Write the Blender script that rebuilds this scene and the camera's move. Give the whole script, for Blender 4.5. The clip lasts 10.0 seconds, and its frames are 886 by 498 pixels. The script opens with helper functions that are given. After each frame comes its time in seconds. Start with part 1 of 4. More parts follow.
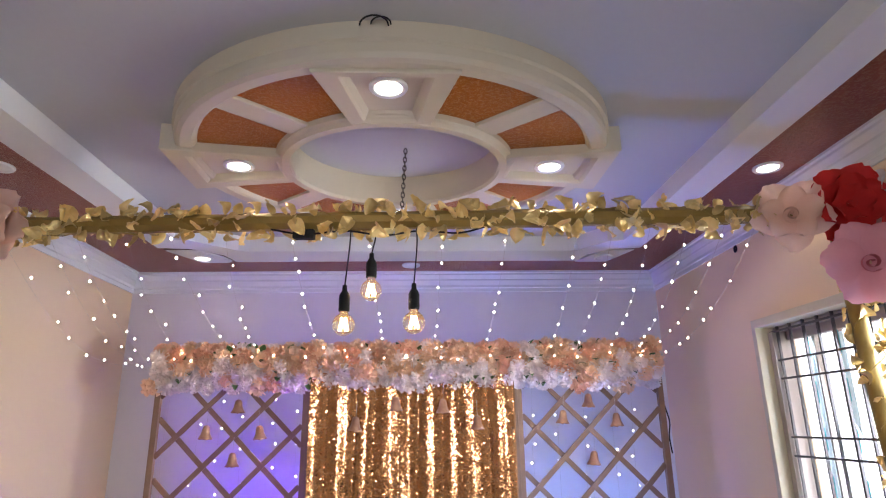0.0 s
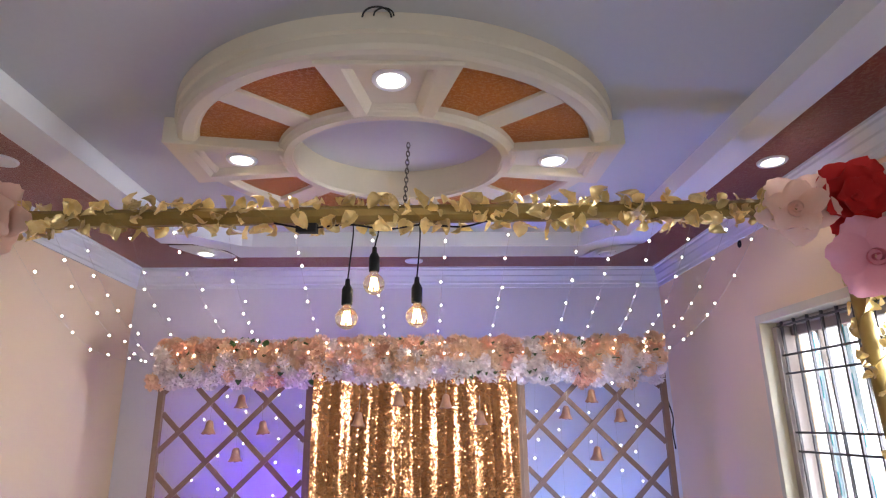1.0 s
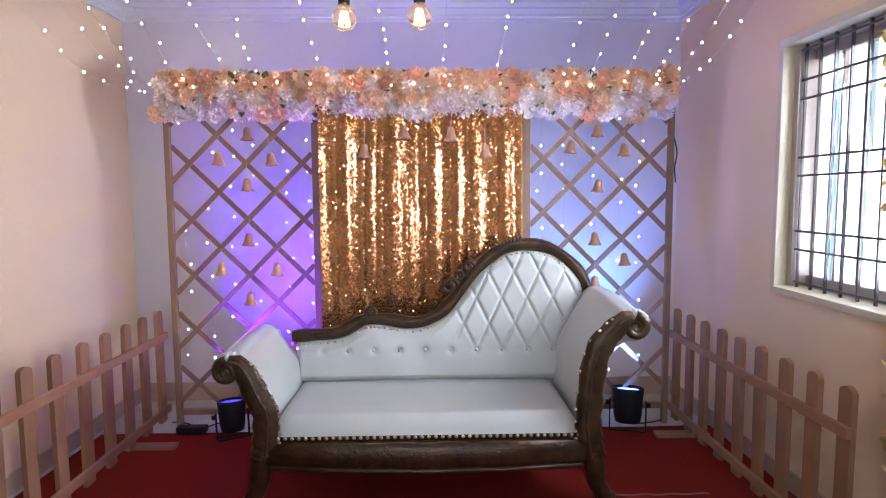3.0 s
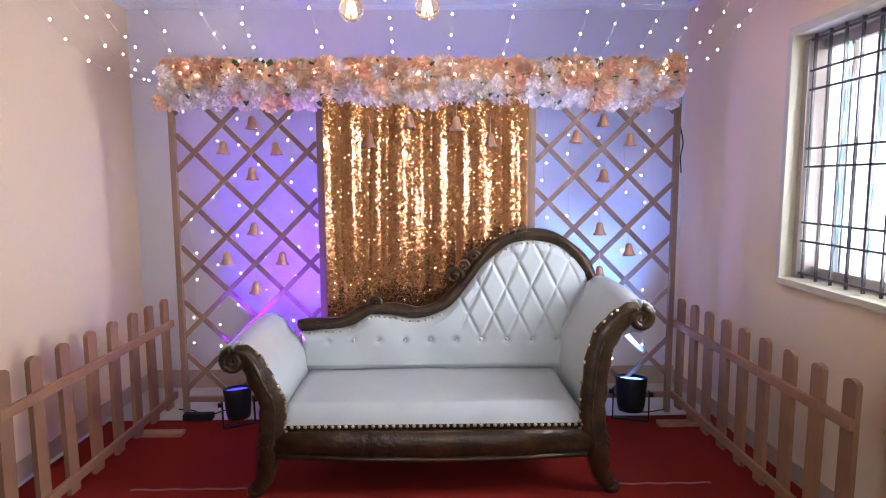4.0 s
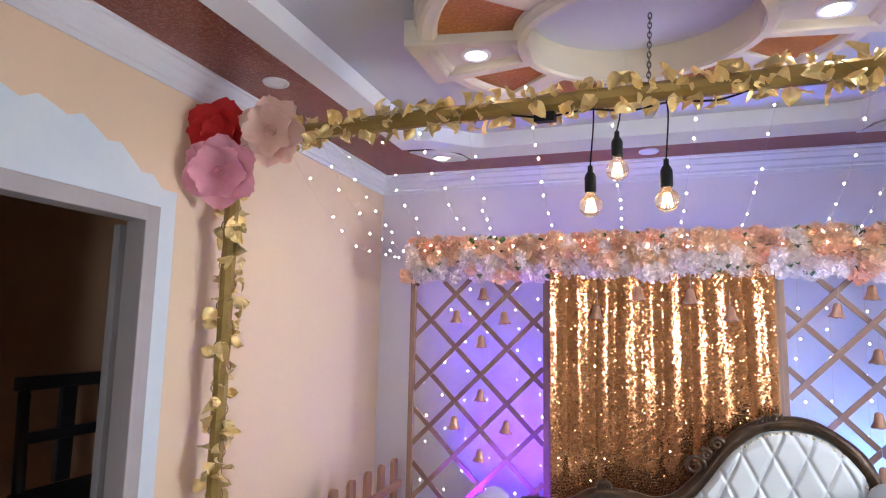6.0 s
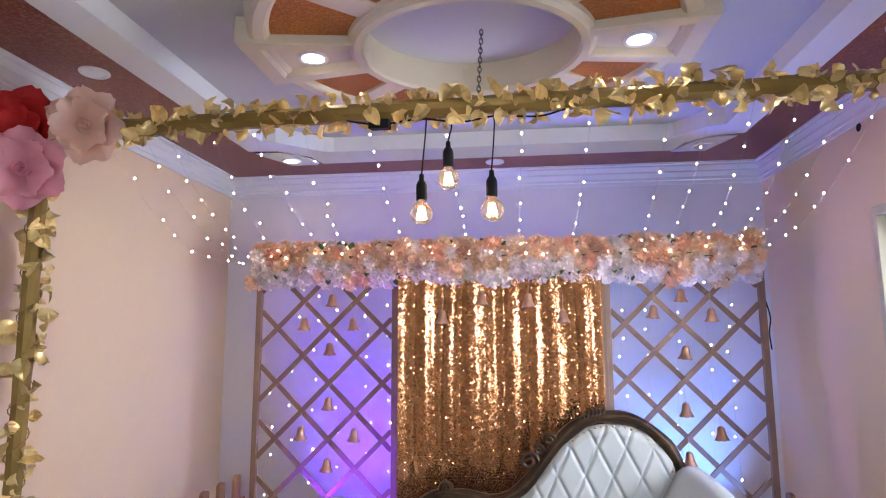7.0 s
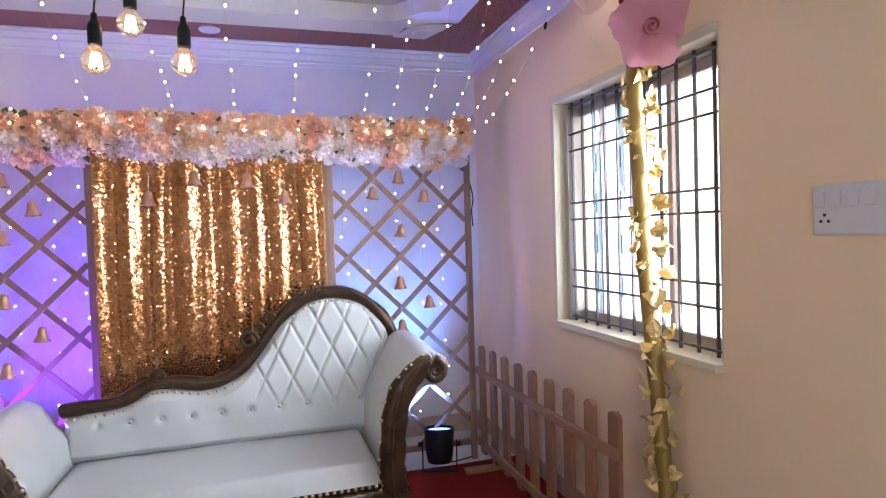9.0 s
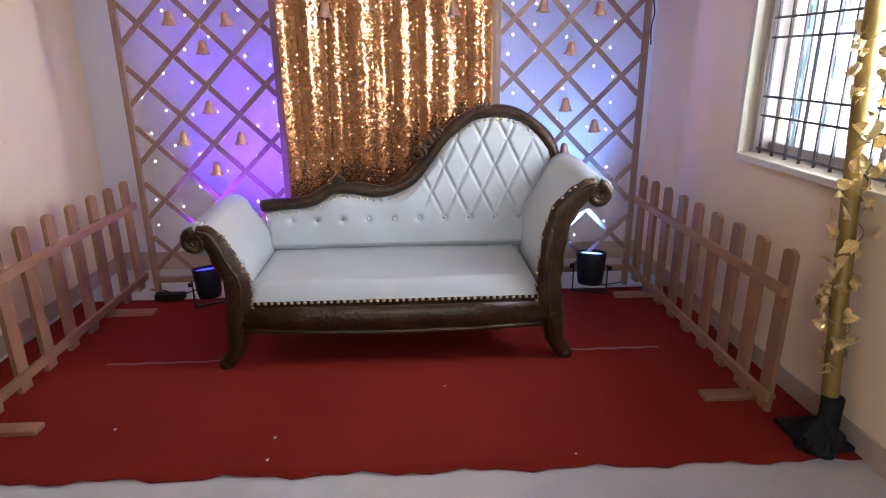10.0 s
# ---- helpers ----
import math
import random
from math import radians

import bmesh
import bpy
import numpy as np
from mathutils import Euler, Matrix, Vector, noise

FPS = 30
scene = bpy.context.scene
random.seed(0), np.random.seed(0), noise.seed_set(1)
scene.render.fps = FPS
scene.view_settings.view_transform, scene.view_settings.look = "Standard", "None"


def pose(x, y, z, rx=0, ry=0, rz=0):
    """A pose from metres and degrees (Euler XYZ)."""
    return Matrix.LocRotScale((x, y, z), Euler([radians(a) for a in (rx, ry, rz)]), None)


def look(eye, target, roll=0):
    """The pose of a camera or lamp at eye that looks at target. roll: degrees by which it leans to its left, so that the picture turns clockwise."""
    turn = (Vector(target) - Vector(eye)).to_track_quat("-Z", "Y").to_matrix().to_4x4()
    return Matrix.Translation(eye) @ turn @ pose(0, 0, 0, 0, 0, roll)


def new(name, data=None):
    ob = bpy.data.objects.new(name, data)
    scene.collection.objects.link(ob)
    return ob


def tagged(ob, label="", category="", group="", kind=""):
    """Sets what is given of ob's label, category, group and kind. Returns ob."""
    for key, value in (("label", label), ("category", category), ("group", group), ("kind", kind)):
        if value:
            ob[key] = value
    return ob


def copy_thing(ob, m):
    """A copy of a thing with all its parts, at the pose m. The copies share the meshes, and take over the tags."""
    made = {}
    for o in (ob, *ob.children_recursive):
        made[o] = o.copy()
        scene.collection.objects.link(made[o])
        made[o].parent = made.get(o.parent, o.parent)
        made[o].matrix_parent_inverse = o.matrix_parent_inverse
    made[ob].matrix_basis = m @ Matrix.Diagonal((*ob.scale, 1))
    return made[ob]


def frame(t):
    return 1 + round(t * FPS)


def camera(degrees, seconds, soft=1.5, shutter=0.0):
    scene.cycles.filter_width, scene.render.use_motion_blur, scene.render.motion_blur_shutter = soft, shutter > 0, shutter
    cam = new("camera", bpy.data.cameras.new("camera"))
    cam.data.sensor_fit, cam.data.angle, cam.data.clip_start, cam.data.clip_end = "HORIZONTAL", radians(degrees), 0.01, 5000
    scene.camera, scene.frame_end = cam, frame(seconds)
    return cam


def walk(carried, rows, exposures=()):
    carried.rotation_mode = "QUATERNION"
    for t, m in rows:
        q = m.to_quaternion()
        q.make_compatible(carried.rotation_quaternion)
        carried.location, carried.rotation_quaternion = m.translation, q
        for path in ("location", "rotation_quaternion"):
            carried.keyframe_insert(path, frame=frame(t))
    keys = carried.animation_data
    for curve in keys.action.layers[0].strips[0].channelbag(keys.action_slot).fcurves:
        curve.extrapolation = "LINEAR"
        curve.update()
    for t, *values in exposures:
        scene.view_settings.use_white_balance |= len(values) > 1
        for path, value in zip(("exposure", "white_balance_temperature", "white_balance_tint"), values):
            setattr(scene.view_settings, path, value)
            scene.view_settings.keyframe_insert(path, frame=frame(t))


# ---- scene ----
cam = camera(73.0, 10.0, soft=1.15)
PATH = [
    (0, (0.041, -3.754, 1.698), (0.119, -1.837, 2.264), -0.8),
    (0.5, (0.037, -3.756, 1.697), (0.113, -1.84, 2.266), -0.8),
    (1, (0.041, -3.745, 1.683), (0.109, -1.826, 2.243), -0.7),
    (1.5, (0.045, -3.717, 1.644), (0.106, -1.765, 2.076), -0.5),
    (2, (0.058, -3.684, 1.575), (0.109, -1.696, 1.795), -0.4),
    (2.5, (0.049, -3.676, 1.507), (0.1, -1.677, 1.514), -0.5),
    (3, (0.051, -3.675, 1.448), (0.092, -1.683, 1.272), -0.4),
    (3.2, (0.046, -3.674, 1.43), (0.088, -1.689, 1.19), -0.4),
    (4.3, (0.02, -3.681, 1.503), (0.041, -1.69, 1.312), -0.0),
    (4.5, (-0.012, -3.697, 1.535), (-0.072, -1.702, 1.406), -0.1),
    (5, (-0.085, -3.75, 1.617), (-0.526, -1.8, 1.676), 1.2),
    (5.2, (-0.12, -3.78, 1.618), (-0.653, -1.856, 1.748), 1.6),
    (6.3, (-0.03, -3.708, 1.622), (-0.671, -1.832, 1.881), 1.1),
    (6.5, (-0.011, -3.699, 1.629), (-0.578, -1.799, 1.887), 0.7),
    (7, (0.092, -3.686, 1.629), (-0.14, -1.718, 1.902), -0.2),
    (7.5, (0.188, -3.696, 1.637), (0.373, -1.724, 1.914), -1.2),
    (8, (0.244, -3.705, 1.627), (0.742, -1.787, 1.898), -2.3),
    (8.5, (0.281, -3.701, 1.573), (0.926, -1.816, 1.756), -2.3),
    (9, (0.235, -3.667, 1.492), (0.817, -1.754, 1.433), -1.7),
    (9.5, (0.131, -3.676, 1.457), (0.486, -1.732, 1.152), -1.6),
    (10, (0.122, -3.688, 1.457), (0.22, -1.785, 0.848), -0.5),
]
WHITE = [(0.0, -0.12, 5910, 11.5), (1.2, -0.08, 5830, 11.5), (2.4, 0.20, 5630, 11.5), (3.6, 0.14, 5610, 11.5), (5.2, 0.36, 5680, 11.5), (6.4, 0.08, 5650, 11.5), (7.0, 0.0, 5650, 11.5), (7.6, 0.12, 5690, 11.5), (8.5, 0.16, 5690, 11.5), (10.0, 0.06, 5630, 11.5)]
walk(cam, [(t, look(eye, target, roll)) for t, eye, target, roll in PATH], WHITE)

# ---- light ----
world = bpy.data.worlds.new("world")
scene.world = world
world.use_nodes = True
wn = world.node_tree.nodes
sky = wn.new("ShaderNodeTexSky")
sky.sky_type, sky.sun_disc, sky.sun_elevation, sky.sun_rotation = "NISHITA", False, radians(50), radians(60)
wn["Background"].inputs[1].default_value = 0.12
world.node_tree.links.new(sky.outputs[0], wn["Background"].inputs[0])


def lamp(name, kind, m, watts, colour, size=0.05, cone=160.0, blend=0.6):
    d = bpy.data.lights.new(name, kind)
    d.energy, d.color = watts, colour
    if kind == "AREA":
        d.shape, d.size, d.size_y = "RECTANGLE", size[0], size[1]
    else:
        d.shadow_soft_size = size
    if kind == "SPOT":
        d.spot_size, d.spot_blend = radians(cone), blend
    ob = new(name, d)
    ob.matrix_basis = m
    return ob


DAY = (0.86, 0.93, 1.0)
# daylight in the barred window's opening, and added daylight in an unseen south window
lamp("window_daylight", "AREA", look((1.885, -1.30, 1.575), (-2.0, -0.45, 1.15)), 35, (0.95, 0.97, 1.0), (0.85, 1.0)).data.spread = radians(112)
lamp("added_daylight_south", "AREA", look((0.1, -5.22, 1.58), (0.1, 0.0, 1.2)), 14.5, DAY, (0.24, 1.15)).data.spread = radians(125)
# recessed ceiling lamps that are switched on; last two are unseen and added
for x, y, z, w in ((-0.72, -1.40, 2.738, 5.0), (0.60, -1.40, 2.738, 6.0), (-0.06, -2.02, 2.738, 4.0), (-0.06, -0.82, 2.738, 7.0),
                   (1.60, -1.34, 2.775, 4.0), (-1.385, 0.10, 2.765, 3.5), (1.60, -3.1, 2.775, 4), (-1.76, -3.1, 2.775, 2.5)):
    lamp("downlight_lamp", "SPOT", look((x, y, z), (x, y + 0.001, 0)), w, (1.0, 0.84, 0.66), 0.04, 165, 0.5)
# the two stage lamps on the floor behind the sofa
lamp("par_lamp_violet", "SPOT", look((-1.15, -0.15, 0.30), (-0.76, 0.56, 1.36)), 215, (0.13, 0.012, 1.0), 0.07, 94, 1.0)
lamp("par_lamp_pink", "SPOT", look((-1.14, -0.15, 0.30), (-0.95, 0.0, 0.98)), 24, (1.0, 0.03, 0.42), 0.02, 26, 0.9)
lamp("par_lamp_blue", "SPOT", look((1.25, -0.12, 0.30), (0.98, 0.55, 1.25)), 165, (0.17, 0.34, 1.0), 0.07, 92, 1.0)
# the lamps' wide halo, up to the ceiling
lamp("par_halo_violet", "SPOT", look((-1.15, -0.16, 0.31), (0.9, -0.62, 2.35)), 66, (0.40, 0.12, 1.0), 0.07, 118, 1.0)
lamp("par_halo_blue", "SPOT", look((1.25, -0.13, 0.31), (0.55, -0.70, 2.8)), 84, (0.11, 0.27, 1.0), 0.07, 100, 1.0)
for p in ((-0.244, -1.515, 2.065), (0.019, -1.525, 2.069), (-0.15, -1.45, 2.21)):
    lamp("filament_lamp", "POINT", pose(*p), 1.2, (1.0, 0.70, 0.36), 0.006)


# ---- materials ----
def material(name):
    m = bpy.data.materials.new(name)
    m.use_nodes = True
    return m, m.node_tree.nodes, m.node_tree.links, m.node_tree.nodes["Principled BSDF"]


def mix(n, l, fac, a, b):
    k = n.new("ShaderNodeMix")
    k.data_type = "RGBA"
    for i, v in ((0, fac), (6, a), (7, b)):
        if isinstance(v, (tuple, float, int)):
            k.inputs[i].default_value = (*v, 1) if isinstance(v, tuple) else v
        else:
            l.new(v, k.inputs[i])
    return k.outputs[2]


def noise_out(n, l, scale, detail=4.0, stretch=None, rough=0.55, space="Object"):
    c = n.new("ShaderNodeTexCoord")
    t = n.new("ShaderNodeTexNoise")
    t.inputs["Scale"].default_value, t.inputs["Detail"].default_value, t.inputs["Roughness"].default_value = scale, detail, rough
    src = c.outputs[space]
    if stretch:
        mp = n.new("ShaderNodeMapping")
        mp.inputs["Scale"].default_value = stretch
        l.new(src, mp.inputs[0])
        src = mp.outputs[0]
    l.new(src, t.inputs["Vector"])
    return t.outputs["Fac"]


def ramp(n, l, fac, lo, hi):
    r = n.new("ShaderNodeMapRange")
    r.inputs[1].default_value, r.inputs[2].default_value = lo, hi
    l.new(fac, r.inputs[0])
    return r.outputs[0]


def bump(n, l, b, height, strength, distance):
    k = n.new("ShaderNodeBump")
    k.inputs["Strength"].default_value, k.inputs["Distance"].default_value = strength, distance
    l.new(height, k.inputs["Height"])
    l.new(k.outputs[0], b.inputs["Normal"])


def surface(name, c1, c2, rough=0.6, metal=0.0, big=1.5, fine=60.0, relief=0.15, depth=0.002, stretch=None, vary=0.0, amount=1.0):
    """A plain surface: two colours mixed at a broad and a fine scale, with fine relief."""
    m, n, l, b = material(name)
    f1 = ramp(n, l, noise_out(n, l, big, 3), 0.35, 0.68)
    f2 = noise_out(n, l, fine, 5, stretch)
    k = n.new("ShaderNodeMath")
    k.operation = "MULTIPLY_ADD"
    l.new(f1, k.inputs[0])
    k.inputs[1].default_value = 0.5 * amount
    s = n.new("ShaderNodeMath")
    s.operation = "MULTIPLY"
    l.new(f2, s.inputs[0])
    s.inputs[1].default_value = 0.5 * amount
    l.new(s.outputs[0], k.inputs[2])
    col = mix(n, l, k.outputs[0], c1, c2)
    if vary:
        oi = n.new("ShaderNodeObjectInfo")
        h = n.new("ShaderNodeHueSaturation")
        mr = n.new("ShaderNodeMapRange")
        mr.inputs[3].default_value, mr.inputs[4].default_value = 1 - vary, 1 + vary
        l.new(oi.outputs["Random"], mr.inputs[0])
        l.new(mr.outputs[0], h.inputs["Value"])
        l.new(col, h.inputs["Color"])
        col = h.outputs[0]
    l.new(col, b.inputs["Base Color"])
    b.inputs["Roughness"].default_value, b.inputs["Metallic"].default_value = rough, metal
    if relief:
        bump(n, l, b, f2, relief, depth)
    return m


def glow(name, colour, strength):
    m, n, l, b = material(name)
    b.inputs["Base Color"].default_value = (*colour, 1)
    b.inputs["Emission Color"].default_value = (*colour, 1)
    b.inputs["Emission Strength"].default_value = strength
    return m


WALL = surface("peach_wall_paint", (0.77, 0.58, 0.375), (0.81, 0.63, 0.42), 0.55, 0, 0.9, 45, 0.10, 0.001)
LILAC = surface("pale_lilac_wall_paint", (0.66, 0.62, 0.64), (0.715, 0.68, 0.70), 0.55, 0, 0.9, 45, 0.10, 0.001)
PRIMER = surface("bare_white_primer", (0.62, 0.70, 0.74), (0.74, 0.78, 0.79), 0.7, 0, 3, 30, 0.15, 0.001)
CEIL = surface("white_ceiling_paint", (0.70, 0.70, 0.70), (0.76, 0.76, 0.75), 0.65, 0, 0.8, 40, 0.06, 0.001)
# white ceiling paint darkened: the recess's dim light put into colour
FIELD = surface("darkened_white_ceiling_paint", (0.45, 0.45, 0.455), (0.51, 0.51, 0.515), 0.65, 0, 0.8, 40, 0.06, 0.001)
CREAM = surface("cream_plaster_moulding", (0.54, 0.475, 0.355), (0.60, 0.535, 0.41), 0.5, 0, 2, 40, 0.06, 0.001)
SKIRT = surface("skirting_tile", (0.40, 0.30, 0.22), (0.52, 0.40, 0.30), 0.25, 0, 3, 25, 0.05, 0.001)
FLOOR = surface("pale_marble_floor", (0.44, 0.43, 0.41), (0.57, 0.555, 0.53), 0.16, 0, 2.2, 9, 0.03, 0.001)
GREYWOOD = surface("grey_painted_door_wood", (0.36, 0.33, 0.31), (0.46, 0.43, 0.41), 0.5, 0, 3, 40, 0.2, 0.001, (1, 1, 0.1))
DARKROOM = surface("brown_room_paint", (0.50, 0.30, 0.17), (0.56, 0.35, 0.20), 0.7, 0, 1, 40, 0.1, 0.001)
PINE = surface("pine_wood", (0.21, 0.095, 0.045), (0.34, 0.18, 0.09), 0.55, 0, 4, 34, 0.25, 0.002, (3, 3, 0.25), 0.16)
LATTICE = surface("brown_lattice_wood", (0.20, 0.115, 0.07), (0.31, 0.19, 0.12), 0.55, 0, 4, 40, 0.2, 0.002, None, 0.08)
CARVED = surface("carved_gilt_brown_wood", (0.014, 0.008, 0.005), (0.090, 0.050, 0.022), 0.30, 0.45, 9, 38, 0.9, 0.006)
LEATHER = surface("white_leatherette", (0.43, 0.45, 0.44), (0.51, 0.53, 0.515), 0.28, 0, 4, 180, 0.12, 0.001)
GOLDFOIL = surface("gold_foil_wrap", (0.24, 0.16, 0.036), (0.36, 0.25, 0.07), 0.5, 0.4, 6, 30, 0.5, 0.006)
GOLDLEAF = surface("gold_leaf_fabric", (0.70, 0.50, 0.16), (0.90, 0.74, 0.38), 0.32, 0.50, 10, 40, 0.4, 0.004, None, 0.3)
CHAIN = surface("dark_chain_metal", (0.10, 0.09, 0.08), (0.16, 0.14, 0.12), 0.4, 0.8, 10, 60, 0.1)
BLACK = surface("black_plastic", (0.006, 0.006, 0.007), (0.015, 0.015, 0.015), 0.55, 0, 6, 60, 0.1, 0.001)
BLACK.node_tree.nodes["Principled BSDF"].inputs["Specular IOR Level"].default_value = 0.2
BARS = surface("dark_painted_iron", (0.05, 0.045, 0.05), (0.09, 0.08, 0.08), 0.45, 0.3, 6, 60, 0.15, 0.001)
ALU = surface("grey_brown_window_aluminium", (0.36, 0.31, 0.29), (0.44, 0.39, 0.36), 0.4, 0.4, 4, 60, 0.05, 0.001)
MARBLE = surface("cream_window_stone", (0.56, 0.50, 0.36), (0.64, 0.58, 0.44), 0.4, 0, 4, 20, 0.05, 0.001)
SWITCHPL = surface("grey_white_switch_plastic", (0.56, 0.56, 0.58), (0.62, 0.62, 0.63), 0.35, 0, 4, 60, 0.03, 0.001)
WHITEPL = surface("white_plastic", (0.74, 0.75, 0.76), (0.80, 0.80, 0.80), 0.35, 0, 4, 60, 0.03, 0.001)
BEAD = surface("dark_brown_bead_paint", (0.045, 0.018, 0.014), (0.10, 0.045, 0.035), 0.45, 0, 8, 60, 0.5, 0.003)
BELL = surface("copper_card_bell", (0.36, 0.19, 0.11), (0.54, 0.32, 0.20), 0.36, 0.5, 12, 60, 0.2, 0.001, None, 0.15)
PAPER_RED = surface("red_craft_paper", (0.50, 0.012, 0.012), (0.62, 0.03, 0.025), 0.7, 0, 6, 60, 0.1, 0.001)
PAPER_PINK = surface("pink_craft_paper", (0.80, 0.36, 0.44), (0.88, 0.48, 0.54), 0.7, 0, 6, 60, 0.1, 0.001)
PAPER_PEACH = surface("pale_peach_craft_paper", (0.88, 0.58, 0.44), (0.92, 0.72, 0.60), 0.7, 0, 6, 60, 0.1, 0.001)
PAPER_WHITE = surface("white_craft_paper", (0.80, 0.80, 0.78), (0.86, 0.85, 0.83), 0.7, 0, 6, 60, 0.1, 0.001)
PETAL_A = surface("peach_silk_petal", (0.84, 0.46, 0.29), (0.90, 0.61, 0.42), 0.75, 0, 18, 60, 0.2, 0.001, None, 0.12)
PETAL_B = surface("cream_silk_petal", (0.87, 0.58, 0.36), (0.92, 0.71, 0.50), 0.75, 0, 18, 60, 0.2, 0.001, None, 0.10)
PETAL_C = surface("blush_silk_petal", (0.90, 0.75, 0.68), (0.94, 0.88, 0.84), 0.75, 0, 18, 60, 0.2, 0.001, None, 0.10)
LEAFGREEN = surface("green_silk_leaf", (0.05, 0.11, 0.03), (0.12, 0.20, 0.06), 0.6, 0, 12, 60, 0.2, 0.001, None, 0.2)


def see_through(m, share):
    """Thin paper or silk: part of the light passes through the sheet."""
    n, l = m.node_tree.nodes, m.node_tree.links
    p = n["Principled BSDF"]
    t, k = n.new("ShaderNodeBsdfTranslucent"), n.new("ShaderNodeMixShader")
    l.new(p.inputs["Base Color"].links[0].from_socket, t.inputs["Color"])
    k.inputs[0].default_value = share
    l.new(p.outputs[0], k.inputs[1])
    l.new(t.outputs[0], k.inputs[2])
    l.new(k.outputs[0], n["Material Output"].inputs["Surface"])


PAPER_ROSE = surface("rose_crepe_paper", (0.70, 0.20, 0.26), (0.78, 0.30, 0.34), 0.8, 0, 9, 60, 0.1)
for m_ in (PAPER_PINK, PAPER_PEACH, PAPER_WHITE, PETAL_A, PETAL_B, PETAL_C):
    see_through(m_, 0.38)
see_through(PAPER_RED, 0.15)
BULB = glow("fairy_light", (1.0, 0.86, 0.68), 26.0)
FILAMENT = glow("glowing_filament", (1.0, 0.66, 0.30), 22.0)
DISC_ON = glow("lit_lamp_diffuser", (1.0, 0.90, 0.74), 9.0)
DISC_OFF = WHITEPL
PAR_BLUE = glow("blue_led_face", (0.05, 0.04, 1.0), 3.0)
PAR_WHITE = glow("pale_blue_led_face", (0.16, 0.30, 1.0), 6.0)
OUTSIDE = glow("bright_outdoors", (1.0, 1.0, 1.0), 2.2)
TAPE = surface("white_sash_tape", (0.70, 0.80, 0.84), (0.78, 0.86, 0.88), 0.5, 0, 4, 40, 0.02)
TEAL = surface("teal_print", (0.03, 0.35, 0.42), (0.05, 0.42, 0.50), 0.5, 0, 4, 40, 0.02)
see_through(TAPE, 0.65)
WIRE = surface("thin_clear_wire", (0.44, 0.40, 0.34), (0.52, 0.47, 0.40), 0.4, 0, 4, 40, 0)

GLASS, gn, gl, gb = material("clear_bulb_glass")
gb.inputs["Base Color"].default_value = (1, 0.88, 0.62, 1)
gb.inputs["Roughness"].default_value, gb.inputs["IOR"].default_value = 0.0, 1.12
gb.inputs["Transmission Weight"].default_value = 0.95


def brown_plaster(name, c1, c2, fleck):
    """Textured brown metallic paint: flecked, glossy raised stipple."""
    m, n, l, b = material(name)
    f = ramp(n, l, noise_out(n, l, 70, 6, None, 0.7), 0.50, 0.66)
    g = ramp(n, l, noise_out(n, l, 2.5, 3), 0.35, 0.7)
    base = mix(n, l, g, c1, c2)
    k = n.new("ShaderNodeMath")
    k.operation = "MULTIPLY"
    l.new(f, k.inputs[0])
    k.inputs[1].default_value = 0.45
    l.new(mix(n, l, k.outputs[0], base, fleck), b.inputs["Base Color"])
    b.inputs["Roughness"].default_value, b.inputs["Metallic"].default_value = 0.30, 0.3
    bump(n, l, b, f, 0.8, 0.004)
    return m


BROWN = brown_plaster("red_brown_textured_paint", (0.21, 0.046, 0.022), (0.27, 0.064, 0.032), (0.50, 0.24, 0.13))
AMBER = brown_plaster("amber_textured_paint", (0.34, 0.10, 0.006), (0.44, 0.14, 0.010), (0.66, 0.32, 0.07))

# red felt carpet
CARPET, n, l, b = material("red_felt_carpet")
f = noise_out(n, l, 260, 4, None, 0.7)
g = ramp(n, l, noise_out(n, l, 1.6, 5), 0.35, 0.7)
l.new(mix(n, l, f, mix(n, l, g, (0.145, 0.0105, 0.0055), (0.205, 0.0150, 0.0078)), (0.24, 0.021, 0.012)), b.inputs["Base Color"])
b.inputs["Roughness"].default_value = 0.95
b.inputs["Specular IOR Level"].default_value = 0.1
bump(n, l, b, f, 0.8, 0.004)

# sequin curtain: a dull gold net carrying bright metal sequins
GOLDNET = surface("gold_net_cloth", (0.30, 0.14, 0.05), (0.42, 0.21, 0.08), 0.45, 0.2, 7, 160, 0.4, 0.002, (1, 1, 0.3))
SEQUIN = surface("gold_sequin", (0.50, 0.205, 0.060), (0.74, 0.38, 0.14), 0.13, 0.82, 8, 45, 0, 0.001, (1, 1, 0.35))
SEQUIN.node_tree.nodes["Principled BSDF"].inputs["Coat Weight"].default_value = 1.0
SEQUIN.node_tree.nodes["Principled BSDF"].inputs["Coat Roughness"].default_value = 0.06


# ---- building blocks ----
def link(name, mesh, mat, parent=None, label=""):
    if mat is not None and not mesh.materials:
        mesh.materials.append(mat)
    ob = new(name, mesh)
    ob.parent = parent
    if label:
        ob["label"] = label
    return ob


def mesh_of(bm, smooth=False):
    me = bpy.data.meshes.new("mesh")
    bm.normal_update()
    if smooth:
        for f in bm.faces:
            f.smooth = True
    bm.to_mesh(me)
    bm.free()
    return me


def part(name, bm, mat, parent=None, label="", smooth=False):
    return link(name, mesh_of(bm, smooth), mat, parent, label)


def thing(name, label, category, group="", at=(0, 0, 0)):
    return tagged(new_at(name, at), label, category, group)


def new_at(name, at):
    ob = new(name)
    ob.empty_display_size = 0.1
    ob.location = at
    return ob


def structure(name, bm, mat, label, category, smooth=False):
    return tagged(part(name, bm, mat, None, "", smooth), label, category, "", "structure")


